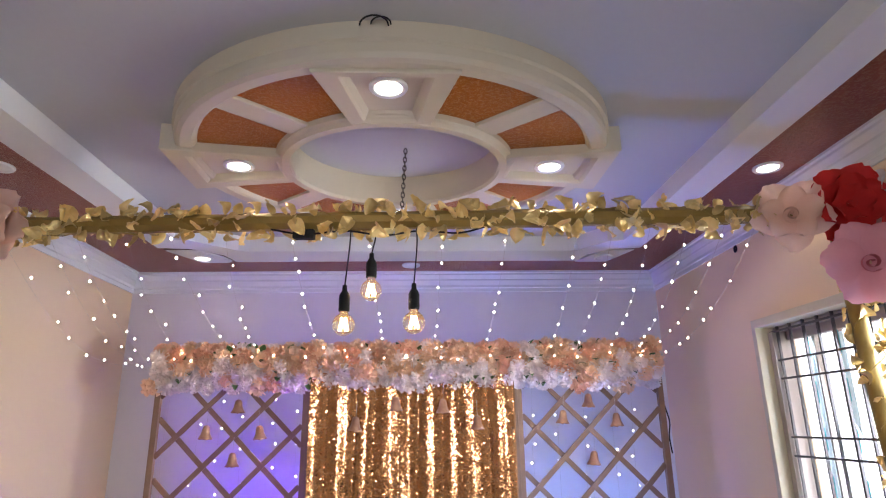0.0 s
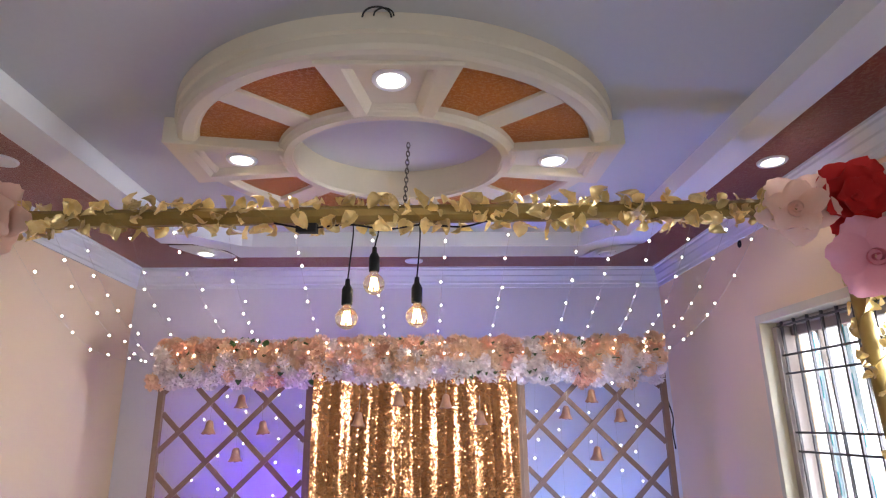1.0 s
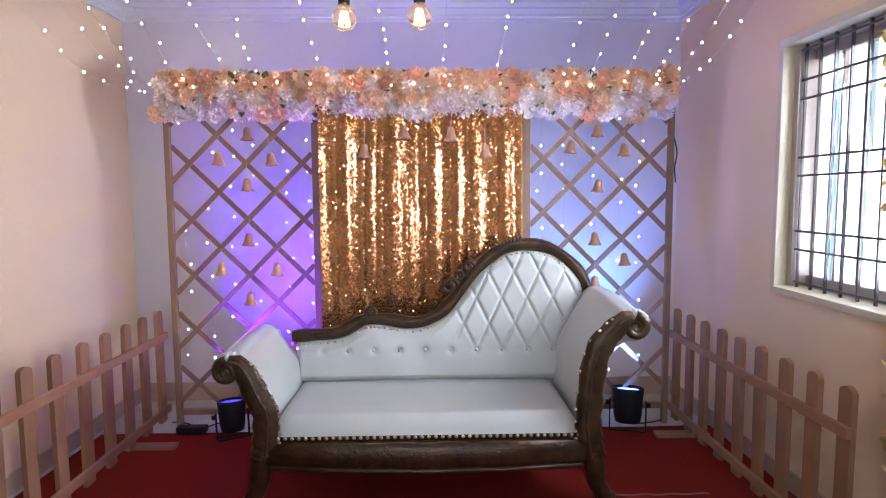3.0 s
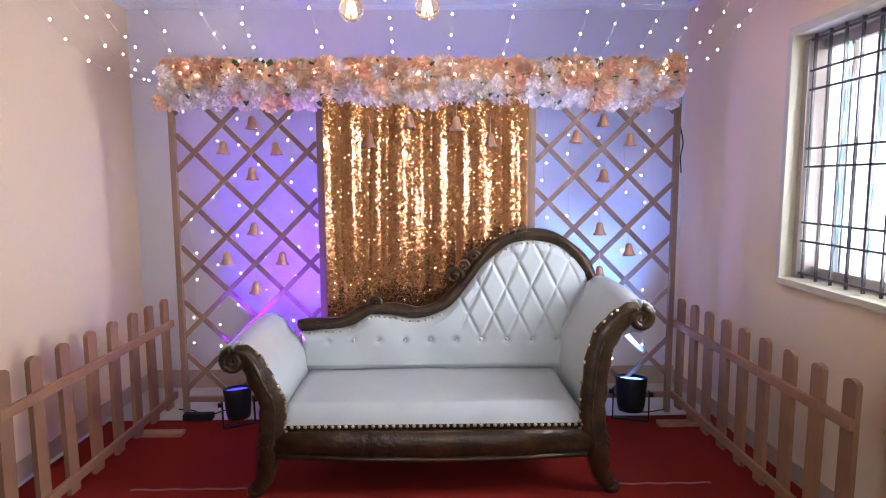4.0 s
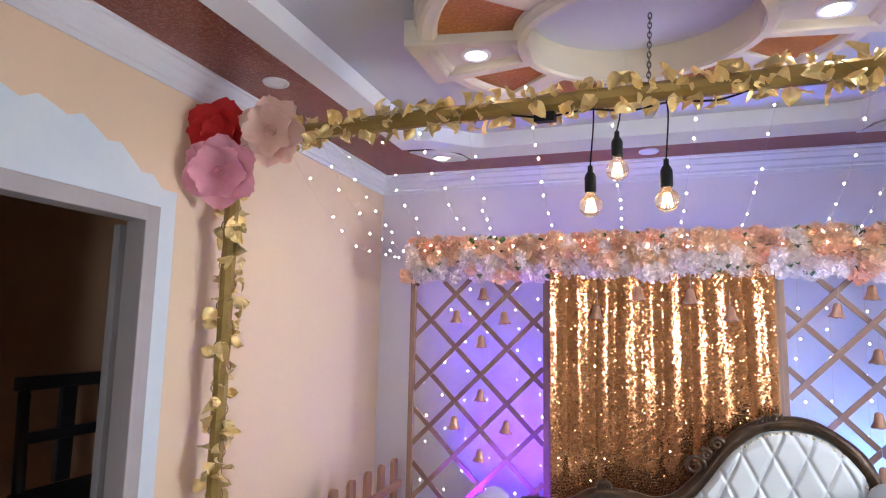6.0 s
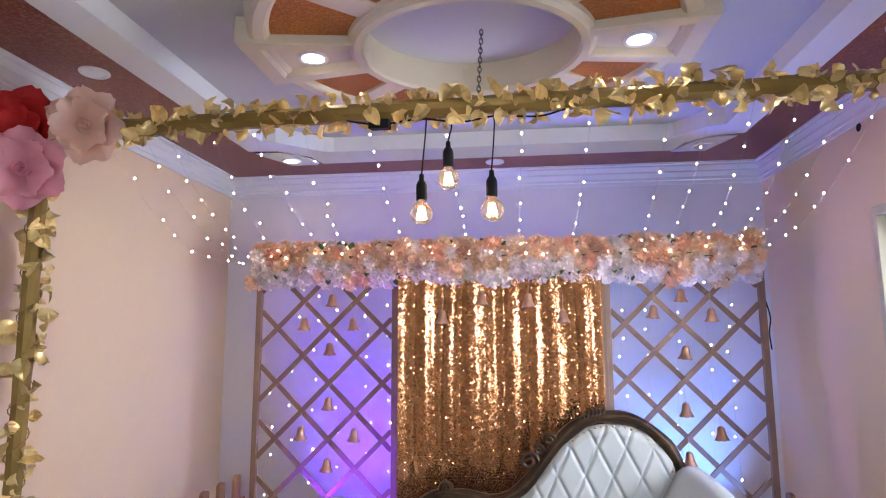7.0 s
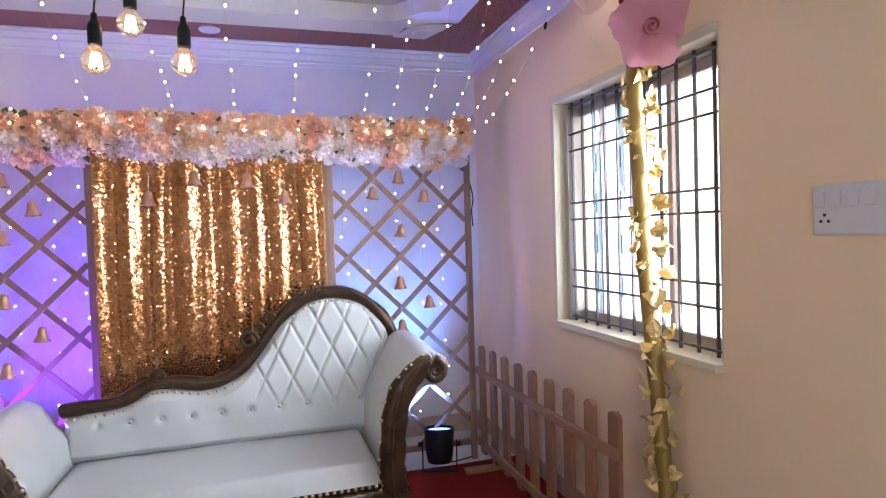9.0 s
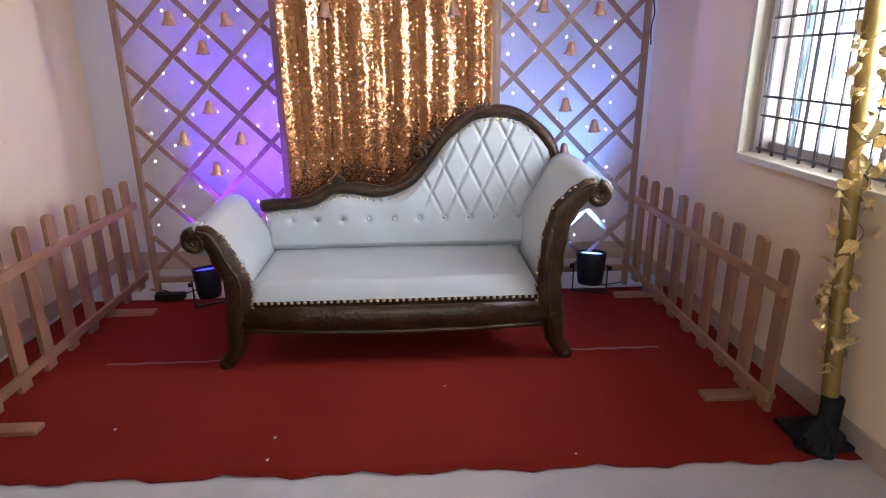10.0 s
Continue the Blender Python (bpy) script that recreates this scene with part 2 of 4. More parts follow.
def add_box(bm, x0, x1, y0, y1, z0, z1, bevel=0.0, m=None):
    vs = [bm.verts.new(p) for p in ((x0, y0, z0), (x1, y0, z0), (x1, y1, z0), (x0, y1, z0), (x0, y0, z1), (x1, y0, z1), (x1, y1, z1), (x0, y1, z1))]
    fs = [bm.faces.new([vs[i] for i in q]) for q in ((3, 2, 1, 0), (4, 5, 6, 7), (0, 1, 5, 4), (1, 2, 6, 5), (2, 3, 7, 6), (3, 0, 4, 7))]
    if bevel:
        es = list({e for f in fs for e in f.edges})
        r = bmesh.ops.bevel(bm, geom=es, offset=bevel, segments=2, affect="EDGES", profile=0.5)
        vs = list({v for f in r["faces"] for v in f.verts} | {v for v in vs if v.is_valid})
    if m is not None:
        bmesh.ops.transform(bm, matrix=m, verts=[v for v in vs if v.is_valid])
    return bm


def box(x0, x1, y0, y1, z0, z1, bevel=0.0):
    return add_box(bmesh.new(), x0, x1, y0, y1, z0, z1, bevel)


def add_prism(bm, outline, z0, z1):
    """A flat plate with the outline given (x, y), from z0 to z1."""
    lo = [bm.verts.new((x, y, z0)) for x, y in outline]
    hi = [bm.verts.new((x, y, z1)) for x, y in outline]
    n = len(outline)
    bm.faces.new(list(reversed(lo)))
    bm.faces.new(hi)
    for i in range(n):
        bm.faces.new((lo[i], lo[(i + 1) % n], hi[(i + 1) % n], hi[i]))
    return bm


def prism(outline, z0, z1):
    bm = add_prism(bmesh.new(), outline, z0, z1)
    bmesh.ops.recalc_face_normals(bm, faces=bm.faces)
    return bm


def grid_mesh(rows, closed_u=False, closed_v=False, caps=False):
    """A bmesh skin over rows of points."""
    bm = bmesh.new()
    vs = [[bm.verts.new(p) for p in r] for r in rows]
    a, c = len(vs), len(vs[0])
    for i in range(a if closed_v else a - 1):
        for j in range(c if closed_u else c - 1):
            bm.faces.new((vs[i][j], vs[i][(j + 1) % c], vs[(i + 1) % a][(j + 1) % c], vs[(i + 1) % a][j]))
    if caps:
        bm.faces.new(list(reversed(vs[0])))
        bm.faces.new(vs[-1])
    bmesh.ops.recalc_face_normals(bm, faces=bm.faces)
    return bm


def lathe(profile, steps=24, wave=None, ring=False):
    """Turned form from (radius, height) pairs round z; wave(angle, r, z) may shift a point."""
    rows = []
    for r, z in profile:
        row = []
        for i in range(steps):
            a = 2 * math.pi * i / steps
            rr, zz = wave(a, r, z) if wave else (r, z)
            row.append((rr * math.cos(a), rr * math.sin(a), zz))
        rows.append(row)
    return grid_mesh(rows, closed_u=True, closed_v=ring, caps=not ring)


def tube(path, radius, sides=8, flat=1.0, caps=True):
    """A round (or flattened) bar along a path; radius may be a list."""
    pts = [Vector(p) for p in path]
    rs = radius if isinstance(radius, (list, tuple)) else [radius] * len(pts)
    rows = []
    side = None
    for i, p in enumerate(pts):
        t = (pts[min(i + 1, len(pts) - 1)] - pts[max(i - 1, 0)]).normalized()
        if side is None:
            side = t.orthogonal().normalized() if abs(t.y) > 0.9 else Vector((0, 1, 0))
        side = (side - t * side.dot(t)).normalized()
        up = t.cross(side)
        rows.append([p + rs[i] * (math.cos(2 * math.pi * k / sides) * side * flat + math.sin(2 * math.pi * k / sides) * up) for k in range(sides)])
    return grid_mesh(rows, closed_u=True, caps=caps)


def spline(points, steps=8):
    """A smooth line through the points."""
    p = [Vector(q) for q in points]
    p = [2 * p[0] - p[1]] + p + [2 * p[-1] - p[-2]]
    out = []
    for i in range(1, len(p) - 2):
        for k in range(steps):
            t = k / steps
            a, b_, c, d = p[i - 1], p[i], p[i + 1], p[i + 2]
            out.append(0.5 * (2 * b_ + (c - a) * t + (2 * a - 5 * b_ + 4 * c - d) * t * t + (3 * b_ - a - 3 * c + d) * t ** 3))
    return out + [p[-2]]


rng = random.Random(7)

# ---- the room ----
XL, XR, YB, YS, ZC, ZT = -2.03, 1.80, 0.56, -5.2, 2.79, 2.87
structure("floor", box(XL - 0.15, XR + 0.15, YS - 0.15, YB + 0.15, -0.10, 0.0), FLOOR, "pale grey polished marble floor", "floor")
structure("wall_north", box(XL - 0.15, XR + 0.15, YB, YB + 0.15, 0, 3.1), LILAC, "pale lilac painted back wall behind the stage", "wall")
# opening left for the added window, out of view behind the walk
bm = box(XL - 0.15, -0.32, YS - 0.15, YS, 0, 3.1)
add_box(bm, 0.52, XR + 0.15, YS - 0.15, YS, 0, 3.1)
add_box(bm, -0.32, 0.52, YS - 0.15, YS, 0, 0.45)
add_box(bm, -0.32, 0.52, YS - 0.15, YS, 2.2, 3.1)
structure("wall_south", bm, WALL, "peach painted wall with an opening for the added window", "wall")
W0, W1, WZ0, WZ1 = -1.925, -0.72, 0.985, 2.165  # window opening
bm = box(XR, XR + 0.18, YS, W0, 0, 3.1)
add_box(bm, XR, XR + 0.18, W1, YB, 0, 3.1)
add_box(bm, XR, XR + 0.18, W0, W1, 0, WZ0)
add_box(bm, XR, XR + 0.18, W0, W1, WZ1, 3.1)
structure("wall_east", bm, WALL, "peach painted wall with a barred window", "wall")
D0, D1, DZ = -2.66, -1.72, 2.10  # doorway
bm = box(XL - 0.15, XL, D1, YB, 0, 3.1)
add_box(bm, XL - 0.15, XL, YS, D0, 0, 3.1)
add_box(bm, XL - 0.15, XL, D0, D1, DZ, 3.1)
structure("wall_west", bm, WALL, "peach painted wall with an open doorway", "wall")
for nm, b_ in (("baseboard_west", box(XL, XL + 0.012, D1 + 0.1, YB, 0, 0.10)), ("baseboard_north", box(XL + 0.012, XR - 0.012, YB - 0.012, YB, 0, 0.13)),
               ("baseboard_east", box(XR - 0.012, XR, YS, YB, 0, 0.10))):
    structure(nm, b_, SKIRT, "brown tile skirting along the wall", "skirting")

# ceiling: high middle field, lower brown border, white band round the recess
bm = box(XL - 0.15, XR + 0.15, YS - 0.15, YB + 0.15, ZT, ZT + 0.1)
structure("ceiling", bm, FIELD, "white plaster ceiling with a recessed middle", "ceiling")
IN = [(-1.575, -0.15), (-1.39, -0.13), (-1.22, 0.02), (-1.19, 0.18), (1.12, 0.17), (1.15, 0.02), (1.27, -0.10), (1.45, -0.13), (1.45, -3.6), (-1.575, -3.6)]
INW = [(-1.405, -0.33), (-1.33, -0.31), (-1.10, -0.09), (-1.04, -0.07), (1.00, -0.07), (1.06, -0.09), (1.20, -0.28), (1.29, -0.30), (1.29, -3.44), (-1.405, -3.44)]


def ring_plate(outer, inner, z0, z1):
    """A flat frame between two outlines of equal count, z0 to z1."""
    rows = [[(x, y, z0) for x, y in outer], [(x, y, z0) for x, y in inner], [(x, y, z1) for x, y in inner], [(x, y, z1) for x, y in outer]]
    return grid_mesh(rows, closed_u=True, closed_v=True)


OUT = [(XL, YB - 0.9), (XL, YB), (-1.25, YB), (-1.2, YB), (1.1, YB), (1.15, YB), (XR, YB), (XR, YB - 0.8), (XR, YS), (XL, YS)]
structure("ceiling_border", ring_plate(OUT, IN, ZC, ZT), BROWN, "red-brown textured ceiling border round the recess", "ceiling")
structure("ceiling_trim_band", ring_plate(IN, INW, ZC - 0.018, ZT), CEIL, "white moulded band edging the ceiling recess", "moulding")

def cornice(p, q, inward, name):
    """Moulding along a wall from p to q: a stepped run from the wall to the ceiling."""
    prof = [(0, -0.15), (0.010, -0.15), (0.010, -0.125), (0.016, -0.118), (0.016, -0.10), (0.027, -0.07), (0.027, -0.058), (0.04, -0.03), (0.04, -0.018), (0.05, -0.012), (0.05, 0.0), (0, 0.0)]
    p, q, i = Vector(p), Vector(q), Vector(inward)
    rows = [[e + i * a + Vector((0, 0, ZC + h)) for a, h in prof] for e in (p, q)]
    structure(name, grid_mesh(rows, closed_u=True, caps=True), CEIL, "white plaster cornice between wall and ceiling", "cornice")


cornice((XL, YS, 0), (XL, YB, 0), (1, 0, 0), "cornice_west")
cornice((XR, YB, 0), (XR, YS, 0), (-1, 0, 0), "cornice_east")
cornice((XL, YB, 0), (XR, YB, 0), (0, -1, 0), "cornice_north")

# white corner plates in the border
for nm, pts in (("corner_panel_west", [(-1.56, -0.065), (-1.41, -0.065), (-1.345, -0.04), (-1.275, 0.05), (-1.235, 0.15), (-1.225, 0.20), (-1.255, 0.225), (-1.425, 0.225)]),
                ("corner_panel_east", [(1.435, -0.065), (1.32, -0.065), (1.255, -0.04), (1.185, 0.05), (1.15, 0.15), (1.12, 0.20), (1.12, 0.225), (1.335, 0.225)])):
    structure(nm, prism(pts, ZC - 0.012, ZC + 0.004), CEIL, "white plaster corner panel in the brown border", "moulding")

for nm, pts in (("corner_bead_west", [(-1.555, -0.095), (-1.405, -0.095), (-1.325, -0.065), (-1.25, 0.035), (-1.21, 0.14), (-1.20, 0.20)]),
                ("corner_bead_east", [(1.43, -0.095), (1.315, -0.095), (1.235, -0.065), (1.16, 0.035), (1.125, 0.14), (1.10, 0.20)])):
    structure(nm, tube(spline([(x, y, ZC - 0.004) for x, y in pts], 6), 0.010, 8), BEAD, "dark brown beaded strip beside the corner panel", "moulding", True)

# ---- ceiling rose ----
RX, RY = -0.06, -1.42
RT = ZT + 0.03
rose = thing("ceiling_medallion", "large round cream plaster ceiling medallion with amber panels", "ceiling medallion", at=(RX, RY, -0.03))
rose.scale = (1.0, 0.90, 1.0)  # slightly oval
part("rim", lathe([(0.79, RT), (0.79, 2.80), (0.80, 2.782), (0.81, 2.775), (0.85, 2.775), (0.868, 2.782), (0.875, 2.80), (0.875, 2.835), (0.885, 2.842), (0.885, RT)], 144, None, True), CREAM, rose)
part("hub", lathe([(0.43, RT), (0.43, 2.77), (0.437, 2.757), (0.468, 2.757), (0.478, 2.77), (0.492, 2.778), (0.497, RT)], 144, None, True), CREAM, rose)


def sector(a0, a1, r0, r1, z0, z1, steps=10):
    out = [(r1 * math.cos(a0 + (a1 - a0) * k / steps), r1 * math.sin(a0 + (a1 - a0) * k / steps)) for k in range(steps + 1)]
    out += [(r0 * math.cos(a1 + (a0 - a1) * k / steps), r0 * math.sin(a1 + (a0 - a1) * k / steps)) for k in range(steps + 1)]
    return prism(out, z0, z1)


for k in range(8):
    a = math.pi / 8 + k * math.pi / 4
    part("panel", sector(a - 0.40, a + 0.40, 0.46, 0.80, 2.80, RT - 0.002), AMBER, rose, "amber textured panel")
for k in range(4):  # plain spokes
    a = math.pi / 4 + k * math.pi / 2
    bm = box(0.47, 0.83, -0.055, 0.055, 2.785, 2.84, 0.006)
    ob = part("spoke", bm, CREAM, rose)
    ob.rotation_euler[2] = a
for k in range(4):  # lamp boxes: a tapered frame with sloped sides round a sunk plate
    far, fw, q0 = (0.90, 0.225, 0.815) if k % 2 == 0 else (0.815, 0.232, 0.775)
    quad = lambda r0, w0, r1, w1, z: [(r0, -w0, z), (r1, -w1, z), (r1, w1, z), (r0, w0, z)]
    rows = [quad(0.425, 0.138, far, fw, 2.87), quad(0.425, 0.138, far, fw, 2.765), quad(0.428, 0.135, far - 0.003, fw - 0.003, 2.761),
            quad(0.470, 0.096, q0 + 0.012, 0.150, 2.761), quad(0.480, 0.088, q0, 0.140, 2.768), quad(0.500, 0.074, q0 - 0.02, 0.122, 2.797), quad(0.500, 0.074, q0 - 0.02, 0.122, 2.87)]
    ob = part("lamp_box", grid_mesh(rows, closed_u=True), CREAM, rose)
    ob.rotation_euler[2] = k * math.pi / 2
    ob = part("box_plate", box(0.495, q0 - 0.015, -0.125, 0.125, 2.794, 2.86), CREAM, rose)
    ob.rotation_euler[2] = k * math.pi / 2


def downlight(x, y, z, on, label):
    t = thing("downlight", label, "ceiling light", "recessed ceiling lamps", (x, y, z))
    part("bezel", lathe([(0.046, 0.004), (0.047, -0.006), (0.060, -0.008), (0.064, -0.003), (0.064, 0.004)], 32, None, True), WHITEPL, t, "", True)
    part("diffuser", lathe([(0.001, -0.004), (0.045, -0.004), (0.045, 0.003), (0.001, 0.003)], 32), DISC_ON if on else DISC_OFF, t)
    return t


for x, y in ((RX - 0.66, RY + 0.02), (RX + 0.66, RY + 0.02), (RX, RY - 0.60), (RX, RY + 0.60)):
    downlight(x, y, 2.762, True, "round recessed lamp glowing warm white in the medallion")
downlight(1.60, -1.34, ZC - 0.002, True, "round recessed lamp glowing white in the brown border")
downlight(-1.385, 0.10, ZC - 0.014, True, "round recessed lamp glowing in the white corner panel")
downlight(1.285, 0.11, ZC - 0.014, False, "round recessed lamp, unlit, in the white corner panel")
downlight(-1.76, -1.33, ZC - 0.002, False, "round white recessed lamp, unlit, in the brown border")
downlight(-0.02, 0.34, ZC - 0.002, False, "round white recessed lamp, unlit, in the brown border")

# chain under the medallion
chain = thing("ceiling_chain", "dark metal chain hanging from the medallion to the beam", "chain", at=(-0.02, -1.36, 0))
for k in range(17):
    z = ZT - 0.02 - k * 0.0225
    tip = Vector((-0.015 * k / 17, -0.09 * k / 17, z))
    pts = [tip + Vector((0.007 * math.cos(a), 0, 0.014 * math.sin(a))) for a in [2 * math.pi * i / 12 for i in range(13)]]
    bm = tube(pts, 0.0024, 6, 1.0, False)
    ob = part("link", bm, CHAIN, chain, "", True)
    if k % 2:
        ob.matrix_basis = Matrix.Translation(tip) @ pose(0, 0, 0, 0, 0, 90) @ Matrix.Translation(-tip)
# cable loop on top of the rim
cab = [(RX - 0.03 + 0.042 * math.cos(q), RY - 0.845, ZT - 0.055 + 0.035 * math.sin(q)) for q in [math.pi * k / 8 for k in range(9)]]
c = thing("ceiling_cable", "loose black cable loop above the medallion rim", "cable")
part("loop", tube(spline(cab), 0.0028, 6), BLACK, c, "", True)
part("loop", tube(spline([(RX + (x - RX) * 0.7 + 0.01, y + 0.012, ZT - (ZT - z) * 0.75) for x, y, z in cab]), 0.0025, 6), BLACK, c, "", True)

# ---- window ----
win = tagged(new_at("window_1", (XR, 0, 0)), "cream stone window surround with dark iron bars and sliding sashes", "window", "", "structure")
for nm, d in (("jamb", (-0.025, 0.16, W1 - 0.005, W1 + 0.03, WZ0 - 0.025, WZ1 + 0.037)), ("jamb", (0.002, 0.16, W0 - 0.002, W0 + 0.012, WZ0, WZ1)),
              ("lintel", (-0.025, 0.16, W0, W1, WZ1 - 0.005, WZ1 + 0.037)), ("sill", (-0.035, 0.16, W0, W1, WZ0 - 0.028, WZ0 + 0.004))):
    part("window_" + nm, box(*d, 0.003), MARBLE, win)
for y in [W1 - 0.06 - 0.1055 * k for k in range(11)]:
    part("bar", box(0.052, 0.064, y - 0.0045, y + 0.0045, WZ0 + 0.004, WZ1 - 0.005), BARS, win)
for z in (1.175, 1.265, 1.535, 1.622, 1.90, 1.99, WZ0 + 0.03, WZ1 - 0.03):
    part("crossbar", box(0.046, 0.052, W0 + 0.005, W1 - 0.005, z - 0.005, z + 0.005), BARS, win)
for y, wd in ((W1 - 0.02, 0.035), (W1 - 0.235, 0.02), (W1 - 0.40, 0.035), (W1 - 0.78, 0.03), (W0 + 0.02, 0.035)):
    part("sash_stile", box(0.115, 0.14, y - wd / 2, y + wd / 2, WZ0 + 0.004, WZ1 - 0.005, 0.002), ALU, win, "brown aluminium sash stile")
for d in ((0.035, 0.112, W1 - 0.045, W1 - 0.007, WZ0 + 0.006, WZ1 - 0.03), (0.066, 0.112, W0 + 0.014, W1 - 0.007, WZ1 - 0.03, WZ1 - 0.007)):
    part("window_frame", box(*d, 0.002), ALU, win, "brown aluminium outer frame")
for z in (WZ0 + 0.03, WZ1 - 0.045):
    part("sash_rail", box(0.112, 0.145, W0 + 0.04, W1 - 0.04, z - 0.03, z + 0.03, 0.002), ALU, win, "brown aluminium sash rail")
for y in (W1 - 0.215, W1 - 0.43):
    t = part("tape_strip", box(0.106, 0.110, y - 0.026, y + 0.026, WZ0 + 0.06, WZ1 - 0.09), TAPE, win, "pale protective tape with teal print")
    for k in range(5):
        z = WZ0 + 0.16 + k * 0.21
        part("print_bar", box(0.1035, 0.1055, y - 0.006, y + 0.006, z, z + 0.10), TEAL, t)
pane = part("pane", box(0.126, 0.129, W0, W1, WZ0, WZ1), None, win)
PANE, n, l, b = material("clear_window_glass")
b.inputs["Transmission Weight"].default_value, b.inputs["Roughness"].default_value, b.inputs["IOR"].default_value = 1.0, 0.0, 1.05
pane.data.materials.append(PANE)
pane.visible_shadow = False
tagged(part("backdrop_daylight", box(3.2, 3.25, -7, 5, -1, 5), OUTSIDE), "overexposed white daylight outside the window", "backdrop", "", "structure")

# unseen window, added as the source of the curtain's bright streaks
win = tagged(new_at("window_2", (0.1, YS, 0)), "unseen window added in the wall behind the walk", "window", "", "structure")
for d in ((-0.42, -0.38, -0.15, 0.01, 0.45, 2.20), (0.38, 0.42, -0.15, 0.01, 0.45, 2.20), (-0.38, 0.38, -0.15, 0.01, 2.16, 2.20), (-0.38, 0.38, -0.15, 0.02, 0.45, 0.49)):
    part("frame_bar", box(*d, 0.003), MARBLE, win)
# added glow outside that unseen window
tagged(part("added_backdrop_south", box(-4, 4, YS - 1.25, YS - 1.2, -1, 5), OUTSIDE), "overexposed white daylight outside the window", "backdrop", "", "structure")

# ---- doorway and the dark room behind it ----
door = tagged(new_at("door_1", (XL, 0, 0)), "grey wooden door frame with a bare primer margin, door standing open", "door", "", "structure")
part("frame_post", box(-0.10, 0.004, D1 - 0.075, D1, 0, DZ, 0.004), GREYWOOD, door)
part("frame_post", box(-0.13, 0.004, D0, D0 + 0.10, 0, DZ, 0.004), GREYWOOD, door)
part("frame_head", box(-0.10, 0.004, D0 + 0.10, D1 - 0.075, DZ - 0.07, DZ, 0.004), GREYWOOD, door)
leaf = part("door_leaf", box(-0.23, -0.19, D1 - 0.02, D1 + 0.72, 0.01, DZ - 0.07, 0.003), GREYWOOD, door, "grey door leaf swung open inward")
part("lock_plate", box(-0.236, -0.231, D1 + 0.60, D1 + 0.65, 0.95, 1.12), BLACK, leaf)
bm = box(XL, XL + 0.003, D1, D1 + 0.085, 0, DZ + 0.08)
add_box(bm, XL, XL + 0.003, D0 - 0.07, D1 - 0.0, DZ, DZ + 0.08)
structure("primer_margin", bm, PRIMER, "unpainted white plaster margin round the door frame", "plaster")
pts = [(-1.72 - 0.94 * k / 16, DZ + 0.08 + (0.19 * math.sin(min(1.0, k / 9) * math.pi / 2) + 0.02 * math.sin(k * 2.1))) for k in range(17)]
patch = bmesh.new()
lo = [patch.verts.new((XL + 0.003, y, DZ + 0.08)) for y, z in pts]
hi = [patch.verts.new((XL + 0.003, y, z)) for y, z in pts]
for i in range(16):
    patch.faces.new((lo[i], hi[i], hi[i + 1], lo[i + 1]))
structure("primer_patch", patch, PRIMER, "rough white primer patch above the door", "plaster")
bm = box(-4.6, -4.5, -4.5, -0.8, 0, 2.9)
add_box(bm, -4.5, XL - 0.15, -4.6, -4.5, 0, 2.9)
add_box(bm, -4.5, XL - 0.15, -0.9, -0.8, 0, 2.9)
structure("wall_side_room", bm, DARKROOM, "brown walls of the unlit side room", "wall")
structure("ceiling_side_room", box(-4.6, XL - 0.15, -4.6, -0.8, 2.9, 3.0), CEIL, "ceiling of the unlit side room", "ceiling")
structure("floor_side_room", box(-4.6, XL - 0.15, -4.6, -0.8, -0.1, 0), FLOOR, "floor of the unlit side room", "floor")
chair = thing("chair", "tall dark wooden chair in the unlit side room", "chair", at=(-2.9, -1.32, 0))
DARKWOOD = surface("dark_stained_wood", (0.012, 0.012, 0.014), (0.03, 0.028, 0.028), 0.4, 0, 5, 30, 0.2, 0.001)
for y in (-0.24, 0.24):
    part("back_post", tube([(0.0, y * 1.1, 0.0), (0.0, y, 0.75), (-0.05, y * 0.94, 1.28)], 0.028, 8), DARKWOOD, chair, "", True)
    part("front_leg", tube([(0.44, y * 1.1, 0.0), (0.42, y, 0.75)], 0.026, 8), DARKWOOD, chair, "", True)
    part("side_rail", box(0.02, 0.42, y - 0.015, y + 0.015, 0.28, 0.32, 0.005), DARKWOOD, chair)
part("top_rail", box(-0.075, -0.03, -0.27, 0.27, 1.26, 1.33, 0.012), DARKWOOD, chair)
part("mid_rail", box(-0.045, -0.01, -0.23, 0.23, 1.005, 1.06, 0.008), DARKWOOD, chair)
part("splat", box(-0.05, -0.02, -0.04, 0.05, 0.79, 1.27, 0.008), DARKWOOD, chair)
part("seat", box(-0.03, 0.46, -0.28, 0.28, 0.74, 0.79, 0.015), DARKWOOD, chair)

# ---- switch plates ----
def switch_plate(m, w, h, label):
    t = thing("switch_plate", label, "switch")
    part("plate", box(-w / 2, w / 2, -0.018, 0, -h / 2, h / 2, 0.006), SWITCHPL, t)
    k = max(1, round(w / 0.055))
    for i in range(k):
        x = -w / 2 + (i + 0.5) * w / k
        part("rocker", box(x - 0.018, x + 0.018, -0.0225, -0.018, 0.008, h / 2 - 0.02, 0.002), SWITCHPL, t)
    if w > 0.15:
        for dx, dz in ((-0.012, -0.03), (0.012, -0.03), (0, -0.012)):
            part("socket_hole", box(-w / 2 + 0.04 + dx - 0.004, -w / 2 + 0.04 + dx + 0.004, -0.0195, -0.0175, dz - 0.006, dz + 0.002), BLACK, t)
    t.matrix_basis = m


